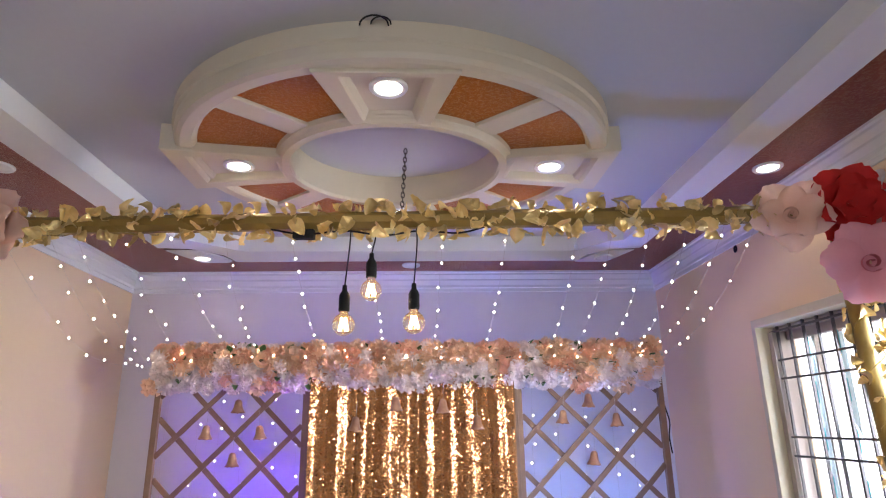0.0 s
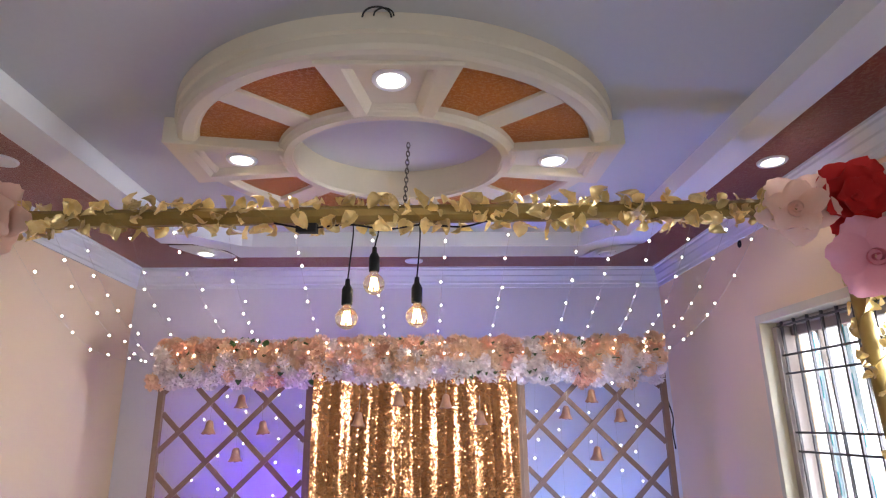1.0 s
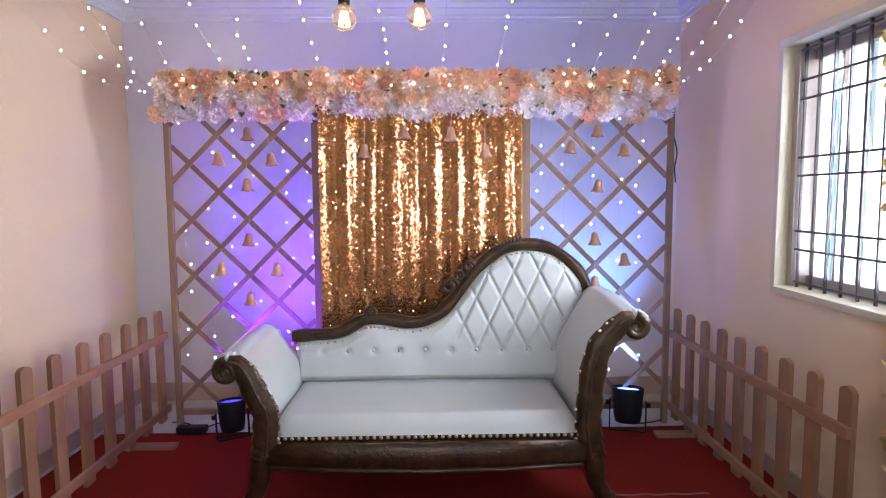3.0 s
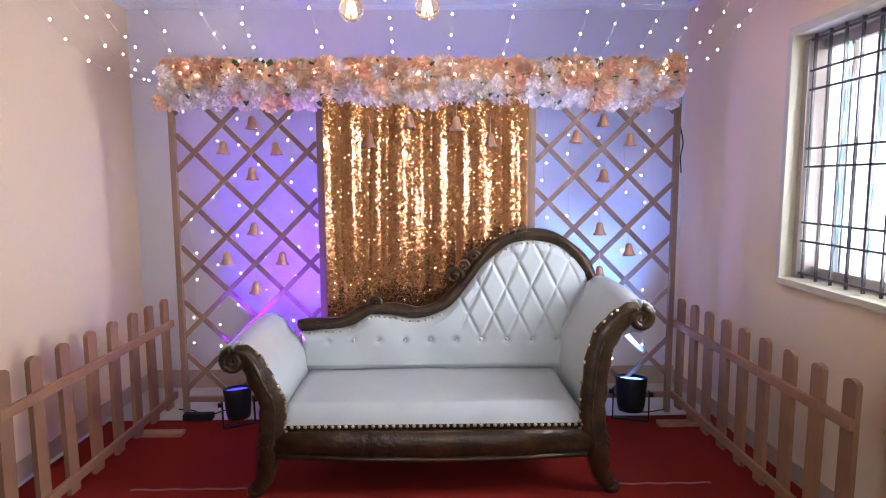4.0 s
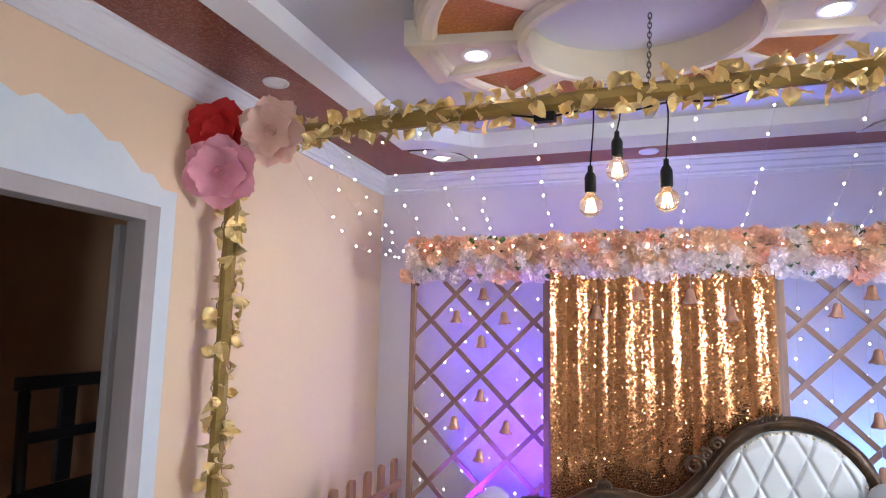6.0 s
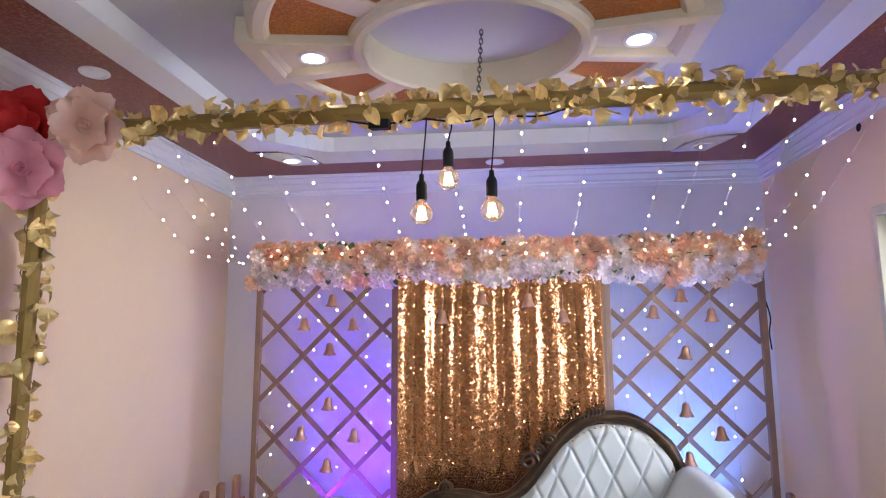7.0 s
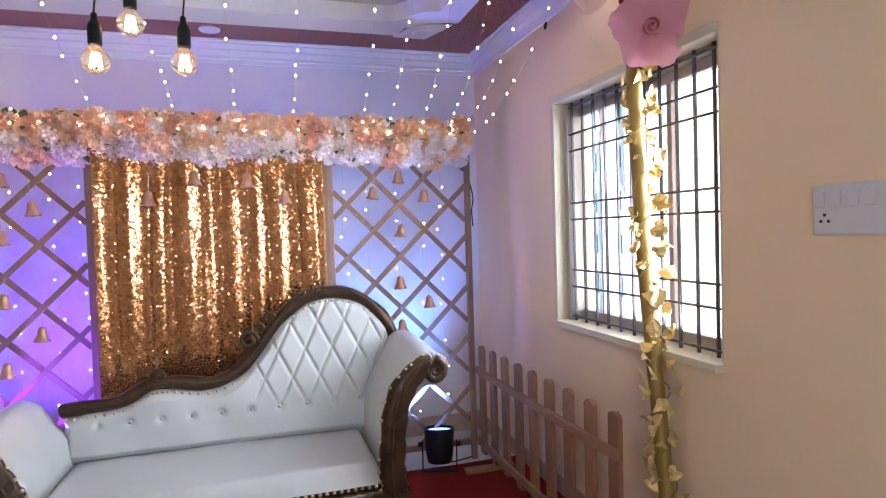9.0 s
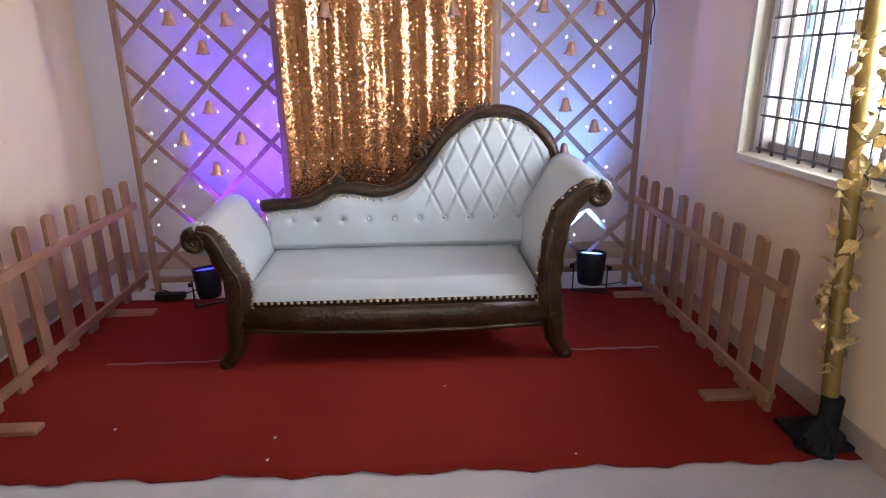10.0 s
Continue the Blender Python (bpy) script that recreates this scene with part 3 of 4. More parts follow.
switch_plate(pose(XR, -2.43, 1.52, 0, 0, 270), 0.25, 0.145, "wide white plastic switch and socket plate on the peach wall")
switch_plate(pose(XL, -1.28, 1.42, 0, 0, 90), 0.085, 0.12, "small white plastic switch plate behind the golden pole")
c = thing("wall_hole", "small dark cable hole high on the wall", "hole", at=(XR, -0.62, 2.62))
part("sleeve", grid_mesh([[(-0.003, r * math.cos(a), r * math.sin(a)) for a in [2 * math.pi * i / 16 for i in range(16)]] for r in (0.022, 0.001)], closed_u=True), BLACK, c)

# ---- carpet ----
rows = []
for i in range(61):
    x = -1.98 + 3.78 * i / 60
    front = -1.80 - 0.07 * i / 60 + 0.012 * math.sin(i * 0.9) + 0.008 * math.sin(i * 2.3 + 1)
    rows.append([(x, front + (-0.07 - front) * j / 24, 0.006 + 0.0015 * math.sin(i * 0.7 + j) + (0.006 if j == 0 else 0) * abs(math.sin(i * 0.33))) for j in range(25)])
bm = grid_mesh(rows)
carpet = tagged(part("carpet", bm, CARPET, None, "", True), "red felt stage carpet with a ragged front edge", "carpet")
sol = carpet.modifiers.new("thick", "SOLIDIFY")
sol.thickness, sol.offset = 0.005, -1

# ---- trellis ----
def trellis(x0, x1, z1, cx, cz, pitch, label):
    t = thing("trellis", label, "trellis", "trellis panels", (0, 0, 0))
    for nm, d in (("post", (x0 - 0.017, x0 + 0.017, -0.018, 0.018, 0, z1)), ("post", (x1 - 0.017, x1 + 0.017, -0.018, 0.018, 0, z1)),
                  ("rail", (x0 + 0.017, x1 - 0.017, -0.016, 0.016, z1 - 0.035, z1)), ("rail", (x0 + 0.017, x1 - 0.017, -0.016, 0.016, 0.10, 0.135))):
        part(nm, box(*d, 0.003), LATTICE, t)
    xa, xb, za, zb = x0 + 0.017, x1 - 0.017, 0.135, z1 - 0.035
    w = 0.0145
    for s, y0, y1 in ((1, -0.013, -0.001), (-1, 0.001, 0.013)):
        for k in range(-16, 17):
            c = cz - s * cx + 2 * pitch * k  # z = s x + c
            pts = sorted({(x, s * x + c) for x in (xa, xb) if za <= s * x + c <= zb} | {((z - c) / s, z) for z in (za, zb) if xa <= (z - c) / s <= xb})
            if len(pts) < 2:
                continue
            (ax, az), (bx, bz) = pts[0], pts[-1]
            L = math.hypot(bx - ax, bz - az)
            if L < 0.05:
                continue
            ob = part("slat", box(-L / 2, L / 2, y0, y1, -w, w), LATTICE, t)
            ob.location, ob.rotation_euler = ((ax + bx) / 2, 0, (az + bz) / 2), (0, -math.atan2(bz - az, bx - ax), 0)
    return t


trellis(-1.525, -0.645, 2.12, -1.399, 1.651, 0.1695, "brown wooden diamond trellis lit violet, hung with bells")
trellis(0.645, 1.525, 2.12, 0.906, 1.835, 0.163, "brown wooden diamond trellis lit pale blue, hung with bells")
mid = thing("curtain_frame", "wooden frame posts and rod that carry the sequin curtain", "frame")
part("rod", tube([(-0.64, -0.03, 2.03), (0.64, -0.03, 2.03)], 0.012, 10), LATTICE, mid, "", True)
for x in (-0.62, 0.62):
    part("post", box(x - 0.014, x + 0.014, -0.03, 0.01, 0, 2.02, 0.003), LATTICE, mid)

# ---- sequin curtain ----
CRESTS = (-0.645, -0.577, -0.421, -0.285, -0.139, -0.045, 0.094, 0.226, 0.339, 0.528, 0.66)  # lines of the folds
FLAT = (0.4, 0.8, 0.9, 0.35, 1.25, 0.8, 0.9, 0.55, 1.25, 0.8, 0.4)


def fold(x, z):
    """Rounded crests with sharp valleys between them, drifting as the cloth hangs."""
    q = x + 0.010 * math.sin(z * 2.6 + x * 4) + 0.006 * noise.noise(Vector((x * 5, z * 2.2, 4.0)))
    best = -1.0
    for c, f in zip(CRESTS, FLAT):
        hw = 0.036 + 0.042 * f
        best = max(best, 0.0095 * (1 - min(1.4, abs(q - c) / hw) ** 2.3))
    y = -0.060 - max(best, -0.009) - 0.11 * x * x
    return y + 0.0014 * noise.noise(Vector((x * 26, z * 1.3, 1.0))) + 0.0012 * noise.noise(Vector((x * 11, z * 9, 7.0)))


rows = [[(x, fold(x, z) + 0.003, z) for x in [-0.605 + 1.21 * i / 180 for i in range(181)]] for z in [0.18 + 1.85 * j / 40 for j in range(41)]]
cur = thing("sequin_curtain", "shimmering gold sequin curtain hanging in soft folds", "curtain")
part("cloth", grid_mesh(rows), GOLDNET, cur, "", True)
verts, faces = [], []
PITCH = 0.0080
for j in range(int(1.83 / PITCH)):
    for i in range(int(1.205 / PITCH)):
        x = -0.602 + PITCH * (i + 0.5 * (j % 2)) + rng.uniform(-0.0012, 0.0012)
        z = 0.19 + PITCH * j + rng.uniform(-0.0012, 0.0012)
        slope = (fold(x + 0.004, z) - fold(x - 0.004, z)) / 0.008
        loose = rng.random()
        dev = 0.26 if loose < 0.10 else 0.08 if loose < 0.22 else 0.014
        # neighbouring sequins lean together in patches a few centimetres wide
        pull = Vector((x * 55, z * 34, 3.0))
        nn = Vector((slope + rng.gauss(0, dev) + 0.045 * noise.noise(pull), -1, rng.gauss(0.0, dev) + 0.045 * noise.noise(pull + Vector((9, 9, 5))))).normalized()
        a = nn.orthogonal().normalized()
        c = nn.cross(a)
        o = Vector((x, fold(x, z) - 0.0015 - 0.0015 * (j % 2), z))
        r = rng.uniform(0.0036, 0.0052)
        turn = rng.uniform(0, 1)
        b0 = len(verts)
        verts += [o + r * (math.cos(q) * a + math.sin(q) * c) for q in [turn + math.pi * k / 3 for k in range(6)]]
        faces.append(tuple(range(b0, b0 + 6)))
me = bpy.data.meshes.new("sequins")
me.from_pydata(verts, [], faces)
tagged(link("sequin_cover", me, SEQUIN, cur, "glittering gold sequins"), kind="stuff")

# ---- bells ----
def bell_mesh():
    prof = [(0.003, 0.074), (0.012, 0.072), (0.019, 0.064), (0.022, 0.05), (0.025, 0.03), (0.031, 0.014), (0.040, 0.002), (0.041, -0.002), (0.037, -0.001), (0.022, 0.026), (0.018, 0.055), (0.003, 0.066)]
    return mesh_of(lathe(prof, 28, lambda a, r, z: (r, z - 0.004 * abs(math.sin(a * 3.5)) * (r > 0.034))), True)


BELL_MESH = bell_mesh()
CLAP_MESH = mesh_of(lathe([(0.001, 0.012), (0.005, 0.010), (0.008, 0.0), (0.005, -0.008), (0.001, -0.010)], 12), True)
CORD_MESH = mesh_of(tube([(0, 0, 0.072), (0, 0, 0.16)], 0.0012, 5))
first = None
for x, z, y in ((-1.035, 1.79, -0.045), (-1.212, 1.645, -0.045), (-0.895, 1.64, -0.045), (-1.045, 1.49, -0.045), (-1.05, 1.16, -0.045), (-1.215, 0.985, -0.045), (-0.885, 0.98, -0.045), (-1.05, 0.80, -0.045),
                (1.059, 1.80, -0.045), (0.896, 1.705, -0.045), (1.225, 1.685, -0.045), (1.066, 1.47, -0.045), (1.055, 1.15, -0.045), (1.24, 1.02, -0.045), (1.06, 0.88, -0.045),
                (-0.10, 1.79, -0.13), (0.175, 1.775, -0.13), (-0.335, 1.68, -0.13), (0.375, 1.68, -0.13)):
    if first is None:
        first = thing("hanging_bell", "small copper-coloured decoration bell hanging on a thread", "bell", "hanging bells", (x, y, z))
        link("shell", BELL_MESH, BELL, first)
        link("clapper", CLAP_MESH, BELL, first)
        link("thread", CORD_MESH, WIRE, first)
    else:
        copy_thing(first, pose(x, y, z, rng.uniform(-6, 6), rng.uniform(-5, 5), rng.uniform(0, 360)))

# ---- flower row on top of the backdrop ----
def petal_fan(bm, count, r, lift, cup, width, turn, mat_index=0):
    """A ring of cupped petals."""
    for i in range(count):
        a = turn + 2 * math.pi * i / count + rng.uniform(-0.15, 0.15)
        ca, sa = math.cos(a), math.sin(a)
        rows = []
        for u in (0.12, 0.55, 0.88, 1.0):
            row = []
            for v in (-1, 0, 1):
                wv = width * math.sin(min(1, u * 1.05) * math.pi * 0.62) * v * (0.75 if u == 1.0 else 1.0)
                d = r * u
                h = lift * u + cup * u * u - 0.12 * r * (1 - abs(v)) + rng.uniform(-0.04, 0.04) * r
                row.append((ca * d - sa * wv, sa * d + ca * wv, h))
            rows.append(row)
        vs = [[bm.verts.new(p) for p in q] for q in rows]
        for p in range(3):
            for q in range(2):
                f = bm.faces.new((vs[p][q], vs[p][q + 1], vs[p + 1][q + 1], vs[p + 1][q]))
                f.smooth = True


def rose_mesh():
    bm = bmesh.new()
    petal_fan(bm, 6, 0.056, 0.004, 0.004, 0.030, rng.uniform(0, 6))
    petal_fan(bm, 5, 0.044, 0.018, 0.010, 0.026, rng.uniform(0, 6))
    petal_fan(bm, 5, 0.030, 0.030, 0.014, 0.020, rng.uniform(0, 6))
    petal_fan(bm, 4, 0.016, 0.040, 0.012, 0.012, rng.uniform(0, 6))
    return mesh_of(bm)


def hydrangea_mesh():
    bm = bmesh.new()
    for k in range(22):
        a, e = k * 2.4, math.acos(1 - 0.95 * (k + 0.5) / 22)
        d = Vector((math.sin(e) * math.cos(a), math.sin(e) * math.sin(a), math.cos(e)))
        s = bmesh.new()
        petal_fan(s, 4, 0.027, 0.012, 0.006, 0.0125, rng.uniform(0, 6))
        bmesh.ops.transform(s, matrix=Matrix.Translation(d * rng.uniform(0.022, 0.052)) @ (d + Vector((rng.gauss(0, 0.3), rng.gauss(0, 0.3), 0))).to_track_quat("Z", "Y").to_matrix().to_4x4(), verts=s.verts)
        tmp = bpy.data.meshes.new("tmp")
        s.to_mesh(tmp)
        s.free()
        bm.from_mesh(tmp)
        bpy.data.meshes.remove(tmp)
    return mesh_of(bm)


def leaf_mesh(L=0.07, w=0.022):
    rows = [[(v * w * math.sin(math.pi * min(0.98, u + 0.03)), L * u, 0.010 * math.sin(u * 3) + 0.006 * abs(v)) for v in (-1, 0, 1)] for u in (0, 0.25, 0.5, 0.75, 1.0)]
    return mesh_of(grid_mesh(rows), True)


row_ = thing("flower_row", "thick row of peach, cream and blush silk flowers", "flowers")
part("core", box(-1.52, 1.52, -0.05, 0.06, 1.965, 2.125, 0.01), LEAFGREEN, row_, "green foam core")
kinds = []
for mat in (PETAL_A, PETAL_B, PETAL_C):
    for fn in (rose_mesh, hydrangea_mesh, hydrangea_mesh):
        me = fn()
        me.materials.append(mat)
        kinds.append(me)
LEAF_ME = leaf_mesh()
count = 0
for i in range(41):
    for j in range(7):
        x = -1.52 + 3.04 * (i + (0.5 if j % 2 else 0.0)) / 41.0 + rng.uniform(-0.02, 0.02)
        if abs(x) > 1.56:
            continue
        ang = radians(-62 + j * 27 + rng.uniform(-10, 10))
        d = Vector((rng.uniform(-0.35, 0.35) + (0.8 if x > 1.5 else -0.8 if x < -1.5 else 0), -math.cos(ang), math.sin(ang))).normalized()
        p = Vector((x, -0.02 - 0.065 * math.cos(ang), 2.045 + 0.092 * math.sin(ang))) + d * rng.uniform(-0.008, 0.02)
        t = rng.random()
        # more warm petals in the upper rows: the fairy lights' warmth put into colour
        warm, cream = ((0.03, 0.16), (0.05, 0.22), (0.14, 0.50), (0.26, 0.82))[min(j, 3)]
        me = rng.choice(kinds[0:3] if t < warm else kinds[3:6] if t < cream else kinds[6:9])
        ob = link("flower", me, None, row_)
        ob.matrix_basis = Matrix.Translation(p) @ d.to_track_quat("Z", "Y").to_matrix().to_4x4() @ pose(0, 0, 0, 0, 0, rng.uniform(0, 360)) @ Matrix.Scale(rng.uniform(0.80, 1.10), 4)
        count += 1
for k in range(70):
    ang = radians(rng.uniform(-60, 100))
    d = Vector((rng.uniform(-0.6, 0.6), -math.cos(ang), math.sin(ang))).normalized()
    p = Vector((rng.uniform(-1.5, 1.5), -0.02 - 0.085 * math.cos(ang), 2.045 + 0.11 * math.sin(ang)))
    ob = link("leaf", LEAF_ME, LEAFGREEN, row_, "green silk leaf")
    ob.matrix_basis = Matrix.Translation(p) @ d.to_track_quat("Y", "Z").to_matrix().to_4x4() @ Matrix.Scale(rng.uniform(0.6, 1.0), 4)

# ---- gold arch: two poles and a beam with leaf garlands ----
PL, PR = Vector((-1.90, -1.42, 0)), Vector((1.735, -1.50, 0))
ZBEAM = 2.515


def foil_leaf(k):
    """A rounded, folded foil leaf."""
    r_ = random.Random(k)
    L, w = r_.uniform(0.050, 0.068), r_.uniform(0.022, 0.031)
    rows = []
    for u in (0, 0.15, 0.35, 0.55, 0.75, 0.9, 1.0):
        ww = w * (math.sin(math.pi * (0.05 + 0.93 * u ** 0.8)) ** 0.8)
        rows.append([(v * ww, L * u * (1 - 0.05 * abs(v)), 0.55 * ww * abs(v) + 0.022 * math.sin(u * 2.8 + k) + r_.uniform(-0.006, 0.006)) for v in (-1, -0.5, 0, 0.5, 1)])
    me = mesh_of(grid_mesh(rows), k % 3 == 0)
    me.materials.append(GOLDLEAF)
    return me


FOIL = [foil_leaf(k) for k in range(10)]


def garland(name, p, q, count, label, spread):
    p, q = Vector(p), Vector(q)
    t = thing(name, label, "garland")
    d = (q - p).normalized()
    s1 = d.orthogonal().normalized()
    s2 = d.cross(s1)
    pts = []
    for i in range(121):
        a = i * 0.55
        pts.append(p + (q - p) * i / 120 + 0.040 * (math.cos(a) * s1 + math.sin(a) * s2))
    part("stem", tube(pts, 0.0025, 5), GOLDFOIL, t, "", True)
    for i in range(count):
        u = (i + rng.uniform(-0.6, 0.6)) / count
        u = min(max(u, 0.0), 1.0)
        a = rng.uniform(0, 2 * math.pi)
        o = math.cos(a) * s1 + math.sin(a) * s2
        way = (o * rng.uniform(0.5, 1.0) + d * rng.uniform(-0.9, 0.9) + Vector((0, 0, -0.15))).normalized()
        ob = link("leaf", FOIL[i % 10], None, t)
        ob.matrix_basis = Matrix.Translation(p + (q - p) * u + o * 0.034) @ way.to_track_quat("Y", "Z").to_matrix().to_4x4() @ pose(0, 0, 0, 0, rng.uniform(-180, 180), 0) @ Matrix.Scale(rng.uniform(0.75, 1.15) * spread, 4)


arch = thing("gold_arch", "square arch of poles and beam wrapped in gold foil", "arch")


def bar(a, c, half):
    a, c = Vector(a), Vector(c)
    d = c - a
    rows = []
    q = d.to_track_quat("Z", "Y").to_matrix()
    for i in range(41):
        row = []
        for k in range(8):
            ang = math.pi / 8 + k * math.pi / 4
            r = half * 1.12 * (1 + 0.05 * math.sin(i * 1.7 + k))
            row.append(a + d * i / 40 + q @ Vector((r * math.cos(ang), r * math.sin(ang), 0)))
        rows.append(row)
    return grid_mesh(rows, closed_u=True, caps=True)


part("beam", bar(PL + Vector((0, 0, ZBEAM - 0.035)), PR + Vector((0, 0, ZBEAM - 0.005)), 0.033), GOLDFOIL, arch)
part("pole", bar(PL + Vector((0, 0, 0.05)), PL + Vector((0, 0, ZBEAM - 0.06)), 0.030), GOLDFOIL, arch)
# the second pole bows towards the room's middle at its foot
BOW = spline([(1.735, -1.735, 0.03), (1.735, -1.64, 0.75), (1.735, -1.565, 1.35), (1.735, -1.53, 1.9), (1.735, -1.50, ZBEAM - 0.05)], 10)
part("pole", tube(BOW, 0.031, 12), GOLDFOIL, arch, "", True)
for p in (PL, Vector((1.735, -1.735, 0))):
    part("foot_plate", box(p.x - 0.14, p.x + 0.05, p.y - 0.10, p.y + 0.12, 0.007, 0.03, 0.004), BLACK, arch, "black foot plate")
    part("socket", tube([(p.x, p.y, 0.03), (p.x, p.y, 0.19)], 0.04, 12), BLACK, arch, "black pole socket", True)
garland("beam_garland", PL + Vector((0.3, 0, ZBEAM - 0.032)), PR + Vector((-0.2, 0, ZBEAM - 0.006)), 255, "gold foil leaf garland wound round the beam", 1.06)
garland("pole_garland", PL + Vector((0, 0, 0.30)), PL + Vector((0, 0, 2.25)), 100, "gold foil leaf garland wound round the pole", 1.02)
garland("pole_garland", (1.735, -1.69, 0.32), (1.735, -1.525, 2.25), 110, "gold foil leaf garland wound round the pole", 0.95)
w = thing("plastic_bag", "crumpled black bag weighing down the pole foot", "bag", at=(1.66, -1.80, 0.008))
rows = [[(0.085 * r * math.cos(a) * (1 + 0.18 * math.sin(3 * a + h * 40)), 0.07 * r * math.sin(a) * (1 + 0.2 * math.cos(4 * a + h * 30)), h) for a in [2 * math.pi * i / 22 for i in range(22)]]
        for r, h in ((0.9, 0.0), (1.05, 0.03), (0.9, 0.07), (0.6, 0.10), (0.28, 0.125), (0.15, 0.16))]
part("sack", grid_mesh(rows, closed_u=True, caps=True), BLACK, w)


# ---- big paper flowers at the arch corners ----
def paper_flower(at, facing, r, mat, petals, label, heart=None, layers=3, wide=0.50):
    """Layers of ruffled, cupped paper petals round a rolled heart."""
    t = thing("paper_flower", label, "paper flower", "paper flowers on the arch", at)
    for layer in range(layers):
        rl = r * (1.0 - 0.27 * layer)
        for i in range(petals):
            rows = []
            ph = rng.uniform(0, 6)
            curl = rng.uniform(0.7, 1.3)
            for u in (0.04, 0.25, 0.45, 0.65, 0.82, 0.93, 1.0):
                ww = rl * wide * (math.sin(math.pi * (0.08 + 0.74 * u)) ** 0.8) * (6 / petals) ** 0.7
                row = []
                for v in (-1, -0.7, -0.4, -0.1, 0.2, 0.5, 0.8, 1):
                    h = rl * (0.16 * u + 0.30 * u * u * curl - 0.26 * max(0, u - 0.7) + 0.16 * v * v * u) * (0.5 + 0.75 * layer)
                    h += 0.05 * rl * u * u * math.sin(v * 5 + ph)
                    row.append((v * ww, rl * u * (1 - 0.16 * v * v * u + 0.03 * math.sin(v * 9 + ph)), 0.016 * layer + 0.006 * (i % 2) + h))
                rows.append(row)
            ob = part("petal", grid_mesh(rows), mat, t, "", True)
            ob.rotation_euler[2] = 2 * math.pi * (i + 0.5 * layer) / petals + rng.uniform(-0.12, 0.12)
    pts = [Vector(((0.006 + 0.0011 * k) * math.cos(k * 0.42), (0.006 + 0.0011 * k) * math.sin(k * 0.42), 0)) for k in range(28)]
    rows = [[p + Vector((0, 0, 0.01)) for p in pts], [p * 1.1 + Vector((0, 0, 0.062 - 0.0006 * k)) for k, p in enumerate(pts)]]
    part("heart", grid_mesh(rows), heart or mat, t, "rolled paper heart", True)
    t.matrix_basis = Matrix.Translation(at) @ Vector(facing).to_track_quat("Z", "Y").to_matrix().to_4x4() @ pose(0, 0, 0, 0, 0, rng.uniform(0, 60))


paper_flower((-1.92, -1.49, 2.475), (0.5, -1, -0.15), 0.178, PAPER_RED, 6, "large red paper flower on the arch corner")
paper_flower((-1.89, -1.52, 2.295), (0.5, -1, -0.2), 0.172, PAPER_PINK, 6, "large pink paper flower on the arch corner", None, 2)
paper_flower((-1.66, -1.46, 2.485), (0.2, -1, -0.2), 0.165, PAPER_PEACH, 7, "large pale peach paper flower on the arch corner", None, 2)
paper_flower((1.70, -1.63, 2.50), (-0.4, -1, -0.2), 0.160, PAPER_RED, 6, "large red paper flower on the arch corner")
paper_flower((1.70, -1.68, 2.255), (-0.45, -1, -0.2), 0.165, PAPER_PINK, 6, "large pink paper flower with a rose heart on the arch corner", PAPER_ROSE, 1)
paper_flower((1.51, -1.57, 2.475), (-0.5, -1, -0.1), 0.150, PAPER_PEACH, 5, "large pale peach paper flower on the arch corner", None, 2, 0.40)
paper_flower((1.788, -1.63, 2.50), (-1, -0.1, 0.0), 0.155, PAPER_WHITE, 7, "white paper flower behind the red flower", None, 1, 0.36)

# ---- pendant bulbs ----
for x, y, z in ((-0.244, -1.515, 2.065), (0.019, -1.525, 2.069), (-0.15, -1.45, 2.21)):
    t = thing("pendant_bulb", "glowing filament globe bulb in a black socket on a black cord", "pendant lamp", "pendant bulbs", (x, y, z))
    r = 0.042
    prof = [(0.001, -r)] + [(r * math.sin(a), -r * math.cos(a)) for a in [math.pi * i / 14 for i in range(1, 12)]] + [(0.017, 0.040), (0.014, 0.055)]
    g = part("globe", lathe(prof, 28), GLASS, t, "clear amber glass globe", True)
    g.visible_shadow = False
    pts = []
    for k in range(9):  # hairpin strands of the filament cage
        q = 2 * math.pi * k / 9
        pts += [Vector((0.016 * math.cos(q), 0.016 * math.sin(q), -0.018)), Vector((0.008 * math.cos(q + 0.3), 0.008 * math.sin(q + 0.3), 0.022))]
    part("filament", tube(pts, 0.0026, 6), FILAMENT, g, "glowing filament", True)
    part("socket", lathe([(0.001, 0.05), (0.020, 0.05), (0.021, 0.055), (0.021, 0.108), (0.015, 0.122), (0.010, 0.128), (0.009, 0.150), (0.001, 0.151)], 20), BLACK, t, "", True)
    top = 2.46 - z
    part("cord", tube(spline([(0, 0, 0.15), (0.006, 0.004, 0.15 + (top - 0.15) * 0.3), (0.012, 0.02, 0.15 + (top - 0.15) * 0.7), (0.01, -1.46 - y, top)]), 0.0032, 6), BLACK, t, "", True)
c = thing("lamp_cable", "black cable with a connector tied along the beam", "cable")
yb = -1.47
part("cable", tube(spline([(-0.55, yb, 2.455), (-0.42, yb, 2.435), (-0.25, yb - 0.01, 2.445), (-0.10, yb, 2.43), (0.04, yb - 0.01, 2.445), (0.20, yb, 2.44), (0.32, yb, 2.47)]), 0.004, 6), BLACK, c, "", True)
part("plug", prism([(-0.46, yb - 0.015), (-0.38, yb - 0.015), (-0.375, yb + 0.015), (-0.45, yb + 0.015)], 2.415, 2.452), BLACK, c)

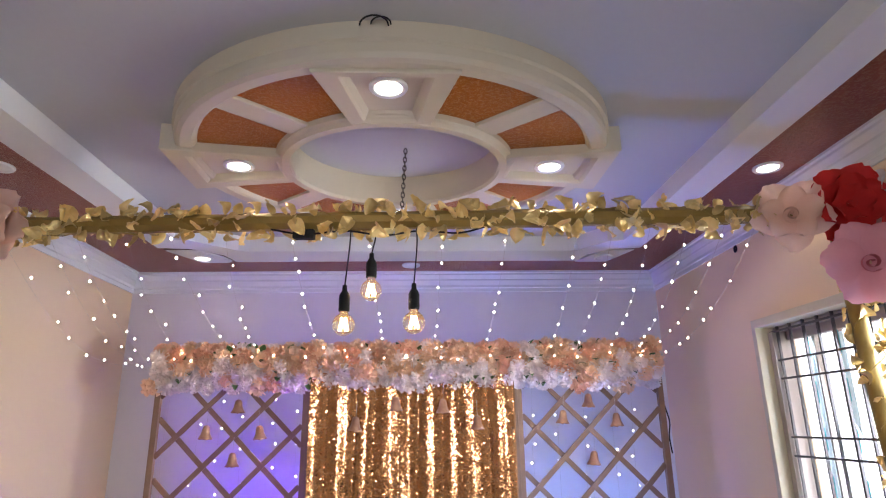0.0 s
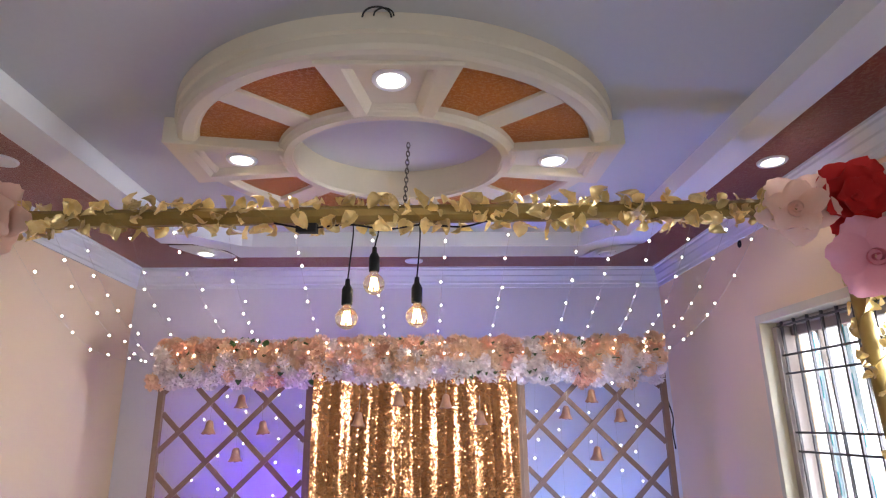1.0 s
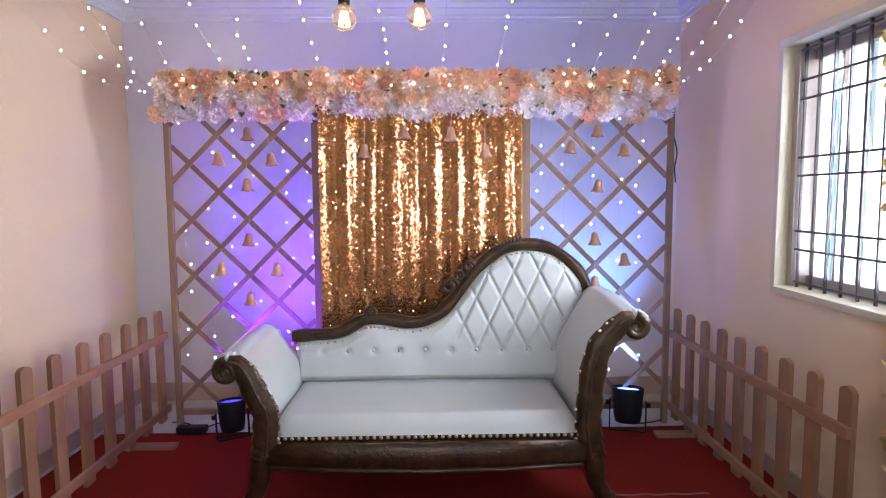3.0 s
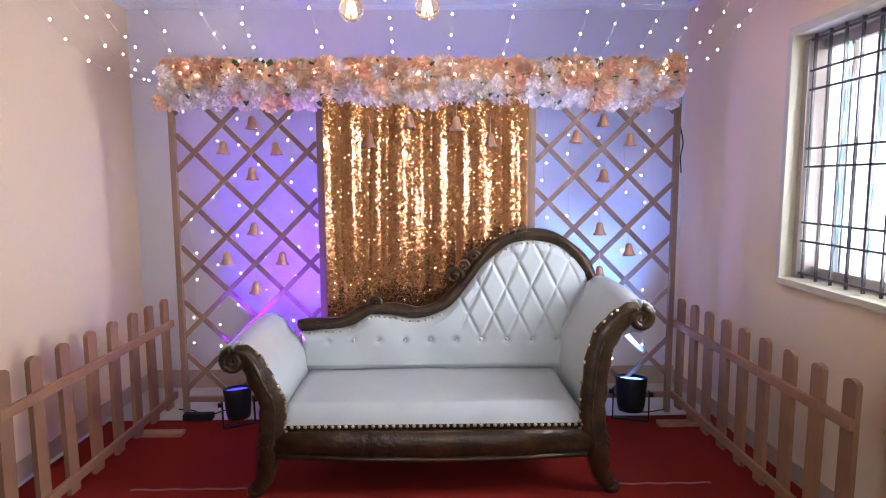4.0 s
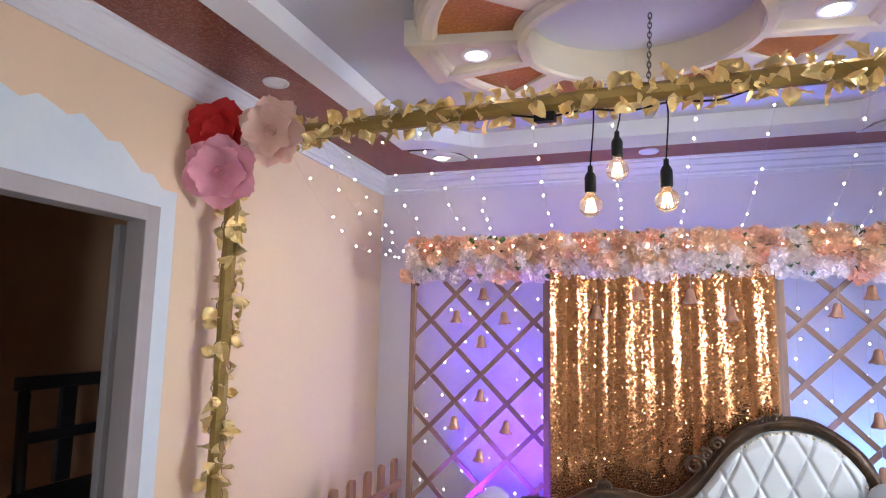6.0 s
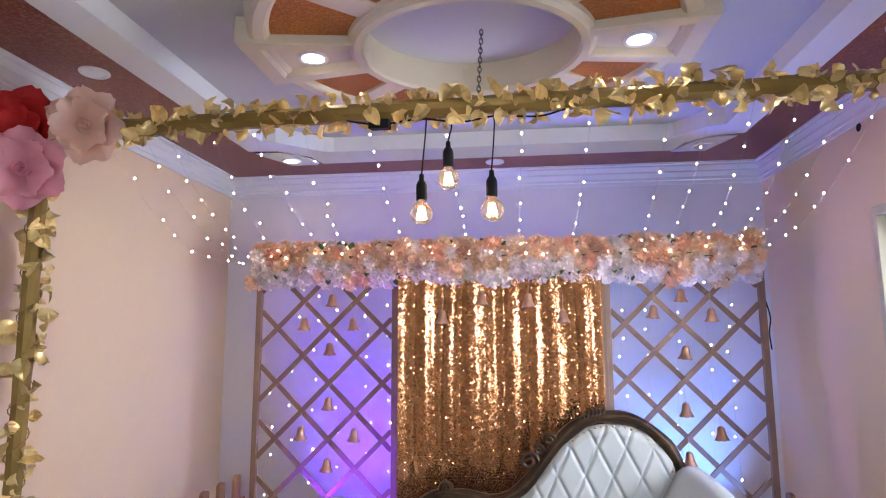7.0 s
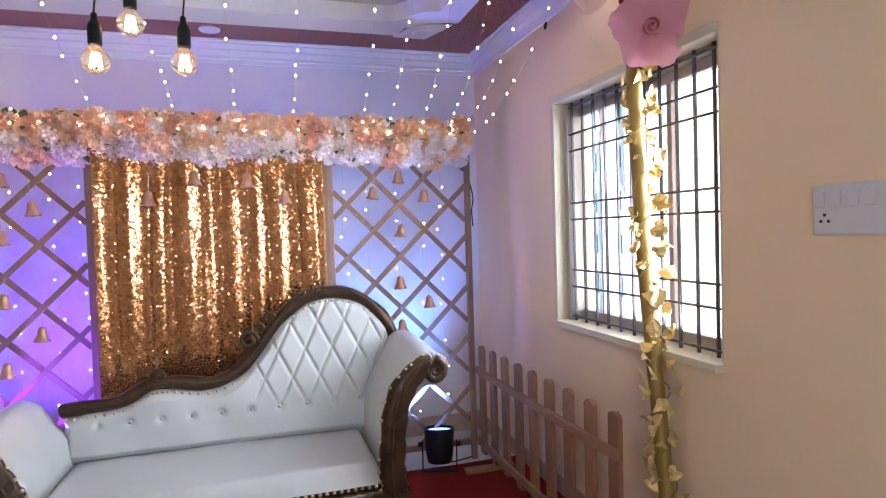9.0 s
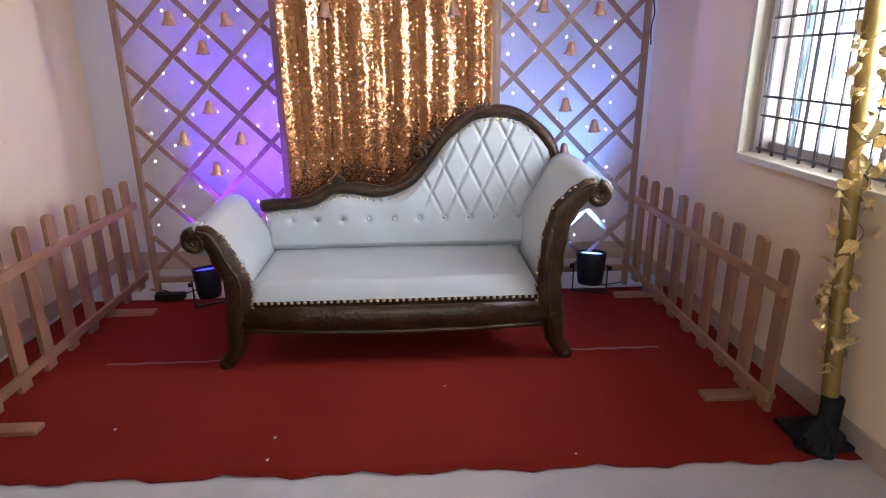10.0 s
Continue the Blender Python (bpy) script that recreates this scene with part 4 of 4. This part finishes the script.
# ---- fairy lights ----
BULB_ME = mesh_of(lathe([(0.0005, -0.0046), (0.0030, -0.0040), (0.0044, 0), (0.0030, 0.0040), (0.0005, 0.0046)], 8), True)
BULB_ME.materials.append(BULB)


def string(points, gap, label, jitter=0.006):
    t = thing("fairy_light_string", label, "string lights", "fairy light strings")
    pts = spline(points, 10)
    part("wire", tube(pts, 0.0005 if points[0][0] < -0.6 else 0.0007, 4), WIRE, t)
    run, nxt = 0.0, gap * rng.uniform(0.3, 0.9)
    for a, c in zip(pts, pts[1:]):
        d = (c - a).length
        while run + d > nxt:
            p = a + (c - a) * ((nxt - run) / d)
            ob = link("bulb", BULB_ME, None, t)
            ob.location = p + Vector((rng.uniform(-jitter, jitter), 0, rng.uniform(-jitter, jitter)))
            ob.scale = [rng.uniform(0.8, 1.25)] * 3
            nxt += gap * rng.uniform(0.6, 1.4)
        run += d


for x0, x1, sag, ze in ((-1.645, -1.62, 0.17, 2.06), (-1.45, -1.58, 0.11, 2.06), (-1.343, -1.56, 0.045, 2.07), (-1.135, -1.413, 0.045, 2.16), (-0.97, -1.115, 0.04, 2.17), (-0.74, -0.965, 0.04, 2.17),
                        (-0.48, -0.575, 0.03, 2.17), (-0.17, -0.175, 0.04, 2.165), (0.137, 0.126, 0.04, 2.165), (0.40, 0.44, 0.04, 2.16), (0.68, 0.84, 0.045, 2.16), (0.83, 0.995, 0.045, 2.155),
                        (0.98, 1.20, 0.05, 2.155), (1.133, 1.378, 0.055, 2.15), (1.286, 1.483, 0.06, 2.145), (1.417, 1.55, 0.085, 2.11)):
    yb = -1.42 - 0.08 * (x0 + 1.89) / 3.62
    pts = [(x0 + (x1 - x0) * u ** 0.85, yb + (-0.11 - yb) * u, 2.475 + (ze - 2.475) * u - sag * math.sin(math.pi * u)) for u in (0, 0.2, 0.4, 0.6, 0.8, 1.0)]
    pts.append((x1 + (0.07 if x1 < 0.9 else -0.09), -0.14, ze - 0.03))
    string(pts, 0.19, "fairy light string with warm white bulbs from beam to flowers", 0.006 if x0 > -0.6 else 0.022)
for z, y, gap in ((2.145, -0.075, 0.10), (2.095, -0.125, 0.15)):
    string([(-1.52 + 0.16 * k, y + rng.uniform(-0.015, 0.015), z + rng.uniform(-0.02, 0.02)) for k in range(20)], gap, "fairy light string tucked into the flower row", 0.012)
for k in range(12):
    x = -1.46 + 0.155 * (k if k < 6 else k + 7.2)
    string([(x, 0.03, 2.05), (x + rng.uniform(-0.03, 0.03), 0.03, 1.5), (x + rng.uniform(-0.03, 0.03), 0.035, 0.95), (x + rng.uniform(-0.05, 0.05), 0.03, 0.35)], 0.17, "fairy light string hanging behind the trellis", 0.02)

# ---- sofa ----
sofa = thing("chaise_sofa", "white tufted leatherette chaise sofa with carved gilt-brown frame", "sofa", at=(0, 0, 0))
TOP = spline([(-0.72, 0, 0.675), (-0.60, 0, 0.685), (-0.45, 0, 0.70), (-0.32, 0, 0.765), (-0.20, 0, 0.765), (-0.05, 0, 0.745), (0.09, 0, 0.79), (0.20, 0, 0.90), (0.33, 0, 1.06), (0.46, 0, 1.15), (0.60, 0, 1.175), (0.74, 0, 1.145), (0.86, 0, 1.05), (0.93, 0, 0.93), (0.955, 0, 0.84)], 8)
SEATZ = 0.435


def top_at(x):
    for a, c in zip(TOP, TOP[1:]):
        if a.x <= x <= c.x:
            return a.z + (c.z - a.z) * (x - a.x) / max(1e-6, c.x - a.x)
    return TOP[-1].z if x > 0 else TOP[0].z


def back_y(z):
    return -0.40 + 0.13 * max(0, z - SEATZ)


rows = []
NX, NZ = 320, 110
for j in range(NZ + 1):
    row = []
    for i in range(NX + 1):
        x = -0.70 + 1.60 * i / NX
        zt = top_at(x) - 0.035
        z = SEATZ - 0.05 + (zt - SEATZ + 0.05) * j / NZ
        edge = min(1.0, (zt - z) / 0.05, (x + 0.70) / 0.04 + 0.2, (0.90 - x) / 0.04 + 0.2, (z - SEATZ + 0.006) / 0.035)
        d = 0.045 * max(0.0, edge) ** 0.5
        # diamond quilting over the tall end, a row of buttons below
        q = min(1.0, max(0.0, (x - 0.12 + (z - 0.75) * 0.5) / 0.10)) * min(1.0, max(0.0, (z - 0.60) / 0.08))
        u, v = (x - 0.654) / 0.071, (z - 1.025) / 0.142
        s = min(abs(math.sin(math.pi * 0.5 * (u + v))), abs(math.sin(math.pi * 0.5 * (u - v))))
        d += q * 0.017 * (min(1.0, s * 2.6) ** 0.5 - 0.75)
        bx = ((x - 0.583) / 0.142 + 0.5) % 1.0 - 0.5
        rr = math.hypot(bx * 0.142, z - 0.597)
        d -= 0.013 * math.exp(-(rr / 0.018) ** 2)
        d += 0.003 * math.sin(x * 17 + z * 9)
        row.append((x, back_y(z) - d, z))
    rows.append(row)
part("backrest", grid_mesh(rows), LEATHER, sofa, "white diamond-tufted leatherette back", True)
rows = [[(p.x, back_y(p.z) + 0.005 + 0.05, max(0.25, p.z - h)) for p in TOP] for h in (0.01, 0.9)]
part("back_panel", grid_mesh(rows), CARVED, sofa)
BTN = mesh_of(lathe([(0.001, 0.006), (0.006, 0.005), (0.010, 0.0), (0.001, -0.002)], 12), True)
for k in range(9):
    ob = link("button", BTN, LEATHER, sofa)
    ob.location, ob.rotation_euler = (0.725 - 0.142 * k, back_y(0.597) - 0.034, 0.597), (radians(90), 0, 0)
for j in range(-2, 2):
    for i in range(-7, 5):
        if (i + j) % 2 == 0:
            x, z = 0.654 + 0.071 * i, 1.025 + 0.142 * j
            if z < top_at(x) - 0.07 and x > 0.14 and x < 0.86 and z > 0.66:
                ob = link("button", BTN, LEATHER, sofa)
                ob.location, ob.rotation_euler = (x, back_y(z) - 0.028, z), (radians(90), 0, 0)
part("top_frame", tube([(p.x, back_y(p.z) - 0.005, p.z) for p in TOP], [0.033 + 0.004 * math.sin(i * 0.4) for i in range(len(TOP))], 14, 1.15), CARVED, sofa, "", True)
part("top_moulding", tube([(p.x, back_y(p.z) - 0.035, p.z + 0.008) for p in TOP], 0.011, 8), CARVED, sofa, "", True)


def spiral(cx, cz, y, r, turns, sign, start, thick):
    pts, rad = [], []
    n_ = int(18 * turns)
    for i in range(n_ + 1):
        a = start + sign * 2 * math.pi * turns * i / n_
        q = r * (1 - 0.86 * i / n_)
        pts.append((cx + q * math.cos(a), y, cz + q * math.sin(a)))
        rad.append(thick * (1 - 0.45 * i / n_))
    return tube(pts, rad, 8)


for cx, cz, r, s, st in ((0.155, 0.945, 0.052, 1, -0.6), (0.265, 1.055, 0.034, 1, -0.4), (-0.28, 0.80, 0.036, -1, 3.4), (0.21, 1.0, 0.03, -1, 2.5)):
    part("scroll_carving", spiral(cx, cz, back_y(cz) - 0.02, r, 1.6, s, st, 0.013), CARVED, sofa, "carved scroll", True)
for k in range(13):  # carved gadroons on the rising shoulder
    x = 0.30 + 0.021 * k
    z = top_at(x)
    y = back_y(z) - 0.005
    ob = part("gadroon", tube([(x - 0.004, y - 0.030, z - 0.012), (x + 0.004, y - 0.020, z + 0.028), (x + 0.016, y + 0.01, z + 0.045)], [0.007, 0.009, 0.005], 6), CARVED, sofa, "carved ridge", True)
STUD = mesh_of(lathe([(0.0005, 0.006), (0.006, 0.0042), (0.009, 0.0), (0.0005, -0.001)], 10), True)
GILT = surface("gilt_stud_metal", (0.58, 0.46, 0.28), (0.70, 0.60, 0.42), 0.3, 0.7, 10, 60, 0.05)
seg = 0.0
for a, c in zip(TOP, TOP[1:]):
    seg += (c - a).length
    if seg > 0.026:
        seg = 0.0
        nrm = Vector((c.z - a.z, 0, -(c.x - a.x))).normalized()
        p = c + nrm * 0.046
        if p.z > SEATZ + 0.05 and p.x < 0.90:
            ob = link("stud", STUD, GILT, sofa)
            ob.location, ob.rotation_euler = (p.x, back_y(p.z) - 0.026, p.z), (radians(90), 0, 0)


def arm(sx, xin, ztop_f, ztop_b, xout, label):
    """A padded arm that rolls outwards, from the back to the front scroll."""
    rows = []
    for j in range(15):
        u = j / 14
        y = -0.40 - 0.575 * u
        zt = ztop_b + (ztop_f - ztop_b) * u ** 1.3
        r = 0.090 - 0.022 * u
        cx = sx * (xout - r)
        prof = [(sx * xin, SEATZ - 0.10), (sx * (xin + 0.004), SEATZ + 0.03), (sx * (xin + 0.018), SEATZ + 0.5 * (zt - r - SEATZ))]
        for a in (165, 140, 115, 90, 65, 40, 15, -12, -45, -80, -115):
            prof.append((cx + sx * r * math.cos(radians(a)), zt - r + r * math.sin(radians(a))))
        prof += [(sx * (xin + 0.09), zt - 2 * r - 0.06), (sx * (xin + 0.075), SEATZ - 0.10)]
        puff = 0.006 * math.sin(u * math.pi)
        rows.append([(x + sx * puff, y, z + puff) for x, z in prof])
    part("arm_pad", grid_mesh(rows, closed_u=True, caps=True), LEATHER, sofa, label, True)
    r, y = 0.063, -0.985
    cx, cz = sx * (xout - r), ztop_f - r
    part("arm_scroll", spiral(cx, cz, y, r * 0.80, 2.0, -sx, radians(90), 0.024), CARVED, sofa, "carved arm scroll", True)
    path = spline([(cx - sx * 0.01, y, cz + r * 0.75), (cx - sx * 0.07, y, cz + 0.02), (sx * (xin + 0.085), y, cz - 0.12), (sx * (xin + 0.05), y, 0.46), (sx * (xin + 0.055), y, 0.32), (sx * (xin + 0.07), y, 0.235)], 6)
    part("arm_front", tube(path, [(0.028 + 0.034 * min(1, i / 10)) * (1 + 0.07 * math.sin(i * 1.9)) for i in range(len(path))], 12, 0.50), CARVED, sofa, "carved arm front", True)
    part("arm_crest", tube([Vector(p) + Vector((-sx * 0.012, -0.022, 0.0)) for p in path], 0.011, 8), CARVED, sofa, "", True)
    for i, p in enumerate(path[4::2]):
        ob = link("stud", STUD, GILT, sofa)
        ob.location, ob.rotation_euler = (p.x - sx * 0.067, y - 0.010, p.z), (radians(90), 0, 0)
    for k in range(9):  # gathered pleats where the cover folds over the scroll
        a = radians(20 + k * 17)
        part("pleat", tube([(cx + sx * (r + 0.004) * math.cos(a), -0.90, cz + (r + 0.008) * math.sin(a)), (cx + sx * (r + 0.006) * math.cos(a), -0.955, cz + (r + 0.006) * math.sin(a)), (cx + sx * r * 0.92 * math.cos(a), -0.985, cz + r * 0.92 * math.sin(a))], [0.004, 0.013, 0.008], 7), LEATHER, sofa, "", True)
    leg = spline([(sx * (xin + 0.065), -0.955, 0.26), (sx * (xin + 0.085), -0.965, 0.17), (sx * (xin + 0.10), -0.97, 0.09), (sx * (xin + 0.145), -0.975, 0.02)], 5)
    part("leg", tube(leg, [0.062 - 0.028 * i / (len(leg) - 1) for i in range(len(leg))], 12), CARVED, sofa, "", True)
    part("foot", lathe([(0.001, 0.045), (0.03, 0.042), (0.042, 0.025), (0.04, 0.0), (0.001, 0.0)], 14), CARVED, sofa, "", True).location = (sx * (xin + 0.145), -0.97, 0.006)
    bl = spline([(sx * (xin + 0.03), -0.36, 0.30), (sx * (xin + 0.04), -0.34, 0.15), (sx * (xin + 0.07), -0.31, 0.006)], 5)
    part("leg", tube(bl, [0.036 - 0.012 * i / (len(bl) - 1) for i in range(len(bl))], 10), CARVED, sofa, "", True)


arm(-1, 0.665, 0.72, 0.755, 0.95, "white padded rolled arm, low end")
arm(1, 0.73, 0.905, 0.95, 1.055, "white padded rolled arm, high end")
rows = []
for j in range(17):
    v = j / 16
    y = -0.985 + 0.60 * v
    row = []
    for i in range(41):
        u = i / 40
        x = -0.705 + 1.455 * u
        e = min(1, min(u, 1 - u) / 0.04) ** 0.5 * min(1, v / 0.06 + 0.0) ** 0.5
        row.append((x, y, 0.345 + 0.088 * e + 0.004 * math.sin(u * 9) * math.sin(v * 5)))
    rows.append(row)
part("seat", grid_mesh(rows), LEATHER, sofa, "smooth white leatherette seat", True)
part("seat_base", box(-0.70, 0.745, -0.972, -0.38, 0.19, 0.347, 0.006), CARVED, sofa)
part("front_rail", tube([(-0.72, -0.985, 0.262), (-0.4, -0.99, 0.256), (0.0, -0.99, 0.250), (0.4, -0.99, 0.254), (0.76, -0.985, 0.258)], [0.064, 0.068, 0.073, 0.070, 0.066], 12, 0.45), CARVED, sofa, "carved front rail", True)
part("rail_bead", tube([(-0.70, -1.004, 0.205), (-0.35, -1.006, 0.190), (0.0, -1.008, 0.182), (0.40, -1.006, 0.186), (0.75, -1.004, 0.200)], 0.013, 8), CARVED, sofa, "", True)
for k in range(46):
    ob = link("stud", STUD, CARVED, sofa)
    ob.location, ob.rotation_euler = (-0.69 + 1.42 * k / 45, -0.992, 0.339), (radians(90), 0, 0)


# ---- stage lamps ----
def stage_lamp(x, y, face, label, turn, size):
    t = thing("stage_lamp", label, "stage light", "floor stage lamps", (x, y, 0.006))
    part("housing", lathe([(0.001, 0.05), (0.075, 0.055), (0.085, 0.10), (0.092, 0.20), (0.098, 0.265), (0.092, 0.268), (0.086, 0.245), (0.001, 0.245)], 24), BLACK, t, "", True)
    part("led_face", lathe([(0.001, 0.250), (0.083, 0.250), (0.083, 0.247), (0.001, 0.247)], 24), face, t, "glowing LED face")
    for s in (-1, 1):
        part("bracket", box(s * 0.108 - 0.004, s * 0.108 + 0.004, -0.02, 0.02, 0, 0.19, 0.002), BLACK, t)
        part("knob", tube([(s * 0.112, 0, 0.165), (s * 0.135, 0, 0.165)], 0.016, 10), BLACK, t, "", True)
    part("bracket_foot", box(-0.112, 0.112, -0.03, 0.03, 0, 0.006, 0.002), BLACK, t)
    t.rotation_euler = (radians(-8), 0, turn)
    t.scale = (size, size, size)


stage_lamp(-1.145, -0.16, PAR_BLUE, "black floor stage lamp with a blue LED face", 0.5, 0.86)
stage_lamp(1.25, -0.13, PAR_WHITE, "black floor stage lamp with a pale blue LED face", -0.3, 0.98)


# ---- picket fences ----
def picket_mesh():
    w, th, h = 0.037, 0.011, 0.735
    out = [(-w, 0.03), (w, 0.03)] + [(w * math.cos(a), h - 0.025 + 0.025 * math.sin(a)) for a in [math.pi * i / 8 for i in range(9)]]
    bm = add_prism(bmesh.new(), out, -th, th)
    bmesh.ops.recalc_face_normals(bm, faces=bm.faces)
    bmesh.ops.transform(bm, matrix=pose(0, 0, 0, 90, 0, 90), verts=bm.verts)
    me = mesh_of(bm)
    me.materials.append(PINE)
    return me


PICKET = picket_mesh()


def fence(x, y0, gap, count, side, feet, lift, label):
    t = thing("picket_fence", label, "fence", "picket fences", (x, 0, 0.006))
    for k in range(count):
        ob = link("picket", PICKET, None, t)
        ob.location = (0, y0 - gap * k, lift)
        ob.rotation_euler = (radians(rng.uniform(-0.8, 0.8)), 0, 0)
    y1 = y0 - gap * (count - 1)
    for z in (0.57, 0.105):
        part("rail", box(0.012 if side > 0 else -0.034, 0.034 if side > 0 else -0.012, y1 - 0.05, y0 + 0.05, z - 0.022 + lift, z + 0.022 + lift, 0.003), PINE, t)
    for y in feet:
        part("foot", box(-0.20 if side < 0 else -0.12, 0.12 if side < 0 else 0.20, y - 0.035, y + 0.035, 0.0, 0.022, 0.003), PINE, t, "flat pine foot plank")


fence(-1.63, 0.0, 0.204, 8, 1, (-0.29, -1.48), 0.018, "low pine picket fence standing on flat wooden feet")
fence(1.585, -0.03, 0.190, 9, -1, (-0.225, -1.417), 0.0, "low pine picket fence standing on flat wooden feet")

# ---- clutter at the foot of the backdrop ----
for pts, nm in (([(-1.62, 0.10, 0.012), (-1.5, 0.05, 0.02), (-1.40, -0.02, 0.012), (-1.30, 0.02, 0.03), (-1.22, -0.05, 0.05)], "cable"), ([(1.56, 0.03, 0.012), (1.45, -0.02, 0.014), (1.35, -0.03, 0.012), (1.27, -0.05, 0.05)], "cable"),
                ([(1.540, -0.012, 1.80), (1.56, -0.012, 1.70), (1.548, -0.012, 1.62), (1.555, -0.012, 1.52)], "wire")):
    c = thing("power_cable", "thin black power cable by the trellis", "cable")
    part("cable", tube(spline(pts), 0.004, 6), BLACK, c, "", True)
c = thing("power_strip", "dark extension socket strip on the floor", "power strip", at=(-1.43, -0.06, 0.007))
part("body", box(-0.09, 0.09, -0.03, 0.03, 0, 0.04, 0.006), BLACK, c)

SEAM = surface("pale_carpet_seam", (0.24, 0.06, 0.055), (0.33, 0.13, 0.12), 0.9, 0, 9, 80, 0.2, 0.001)
for x0, x1 in ((-1.42, -0.84), (0.90, 1.38)):
    rows = [[(x0 + (x1 - x0) * k / 20, -0.93 + w + 0.004 * math.sin(k * 1.1), 0.0125 + h) for k in range(21)] for w, h in ((-0.006, -0.003), (-0.002, 0.001), (0.003, 0.001), (0.007, -0.003))]
    tagged(part("carpet_seam", grid_mesh(rows), SEAM, None, "", True), "pale raised seam in the red carpet", "carpet seam")
for x, y, r in ((-1.12, -1.50, 0.007), (-0.45, -1.60, 0.006), (-0.45, -1.74, 0.007), (0.72, -1.78, 0.005), (0.25, -1.25, 0.004)):
    rows = [[(r * u * math.cos(q) * (1 + 0.3 * math.sin(3 * q)), r * u * math.sin(q), 0.002 + 0.003 * math.sin(2 * q + u)) for q in [2 * math.pi * k / 9 for k in range(9)]] for u in (0.15, 0.6, 1.0)]
    t = tagged(part("paper_scrap", grid_mesh(rows, closed_u=True), PAPER_WHITE), "tiny crumpled scrap of white paper on the carpet", "litter", "paper scraps")
    t.location = (x, y, 0.0125)
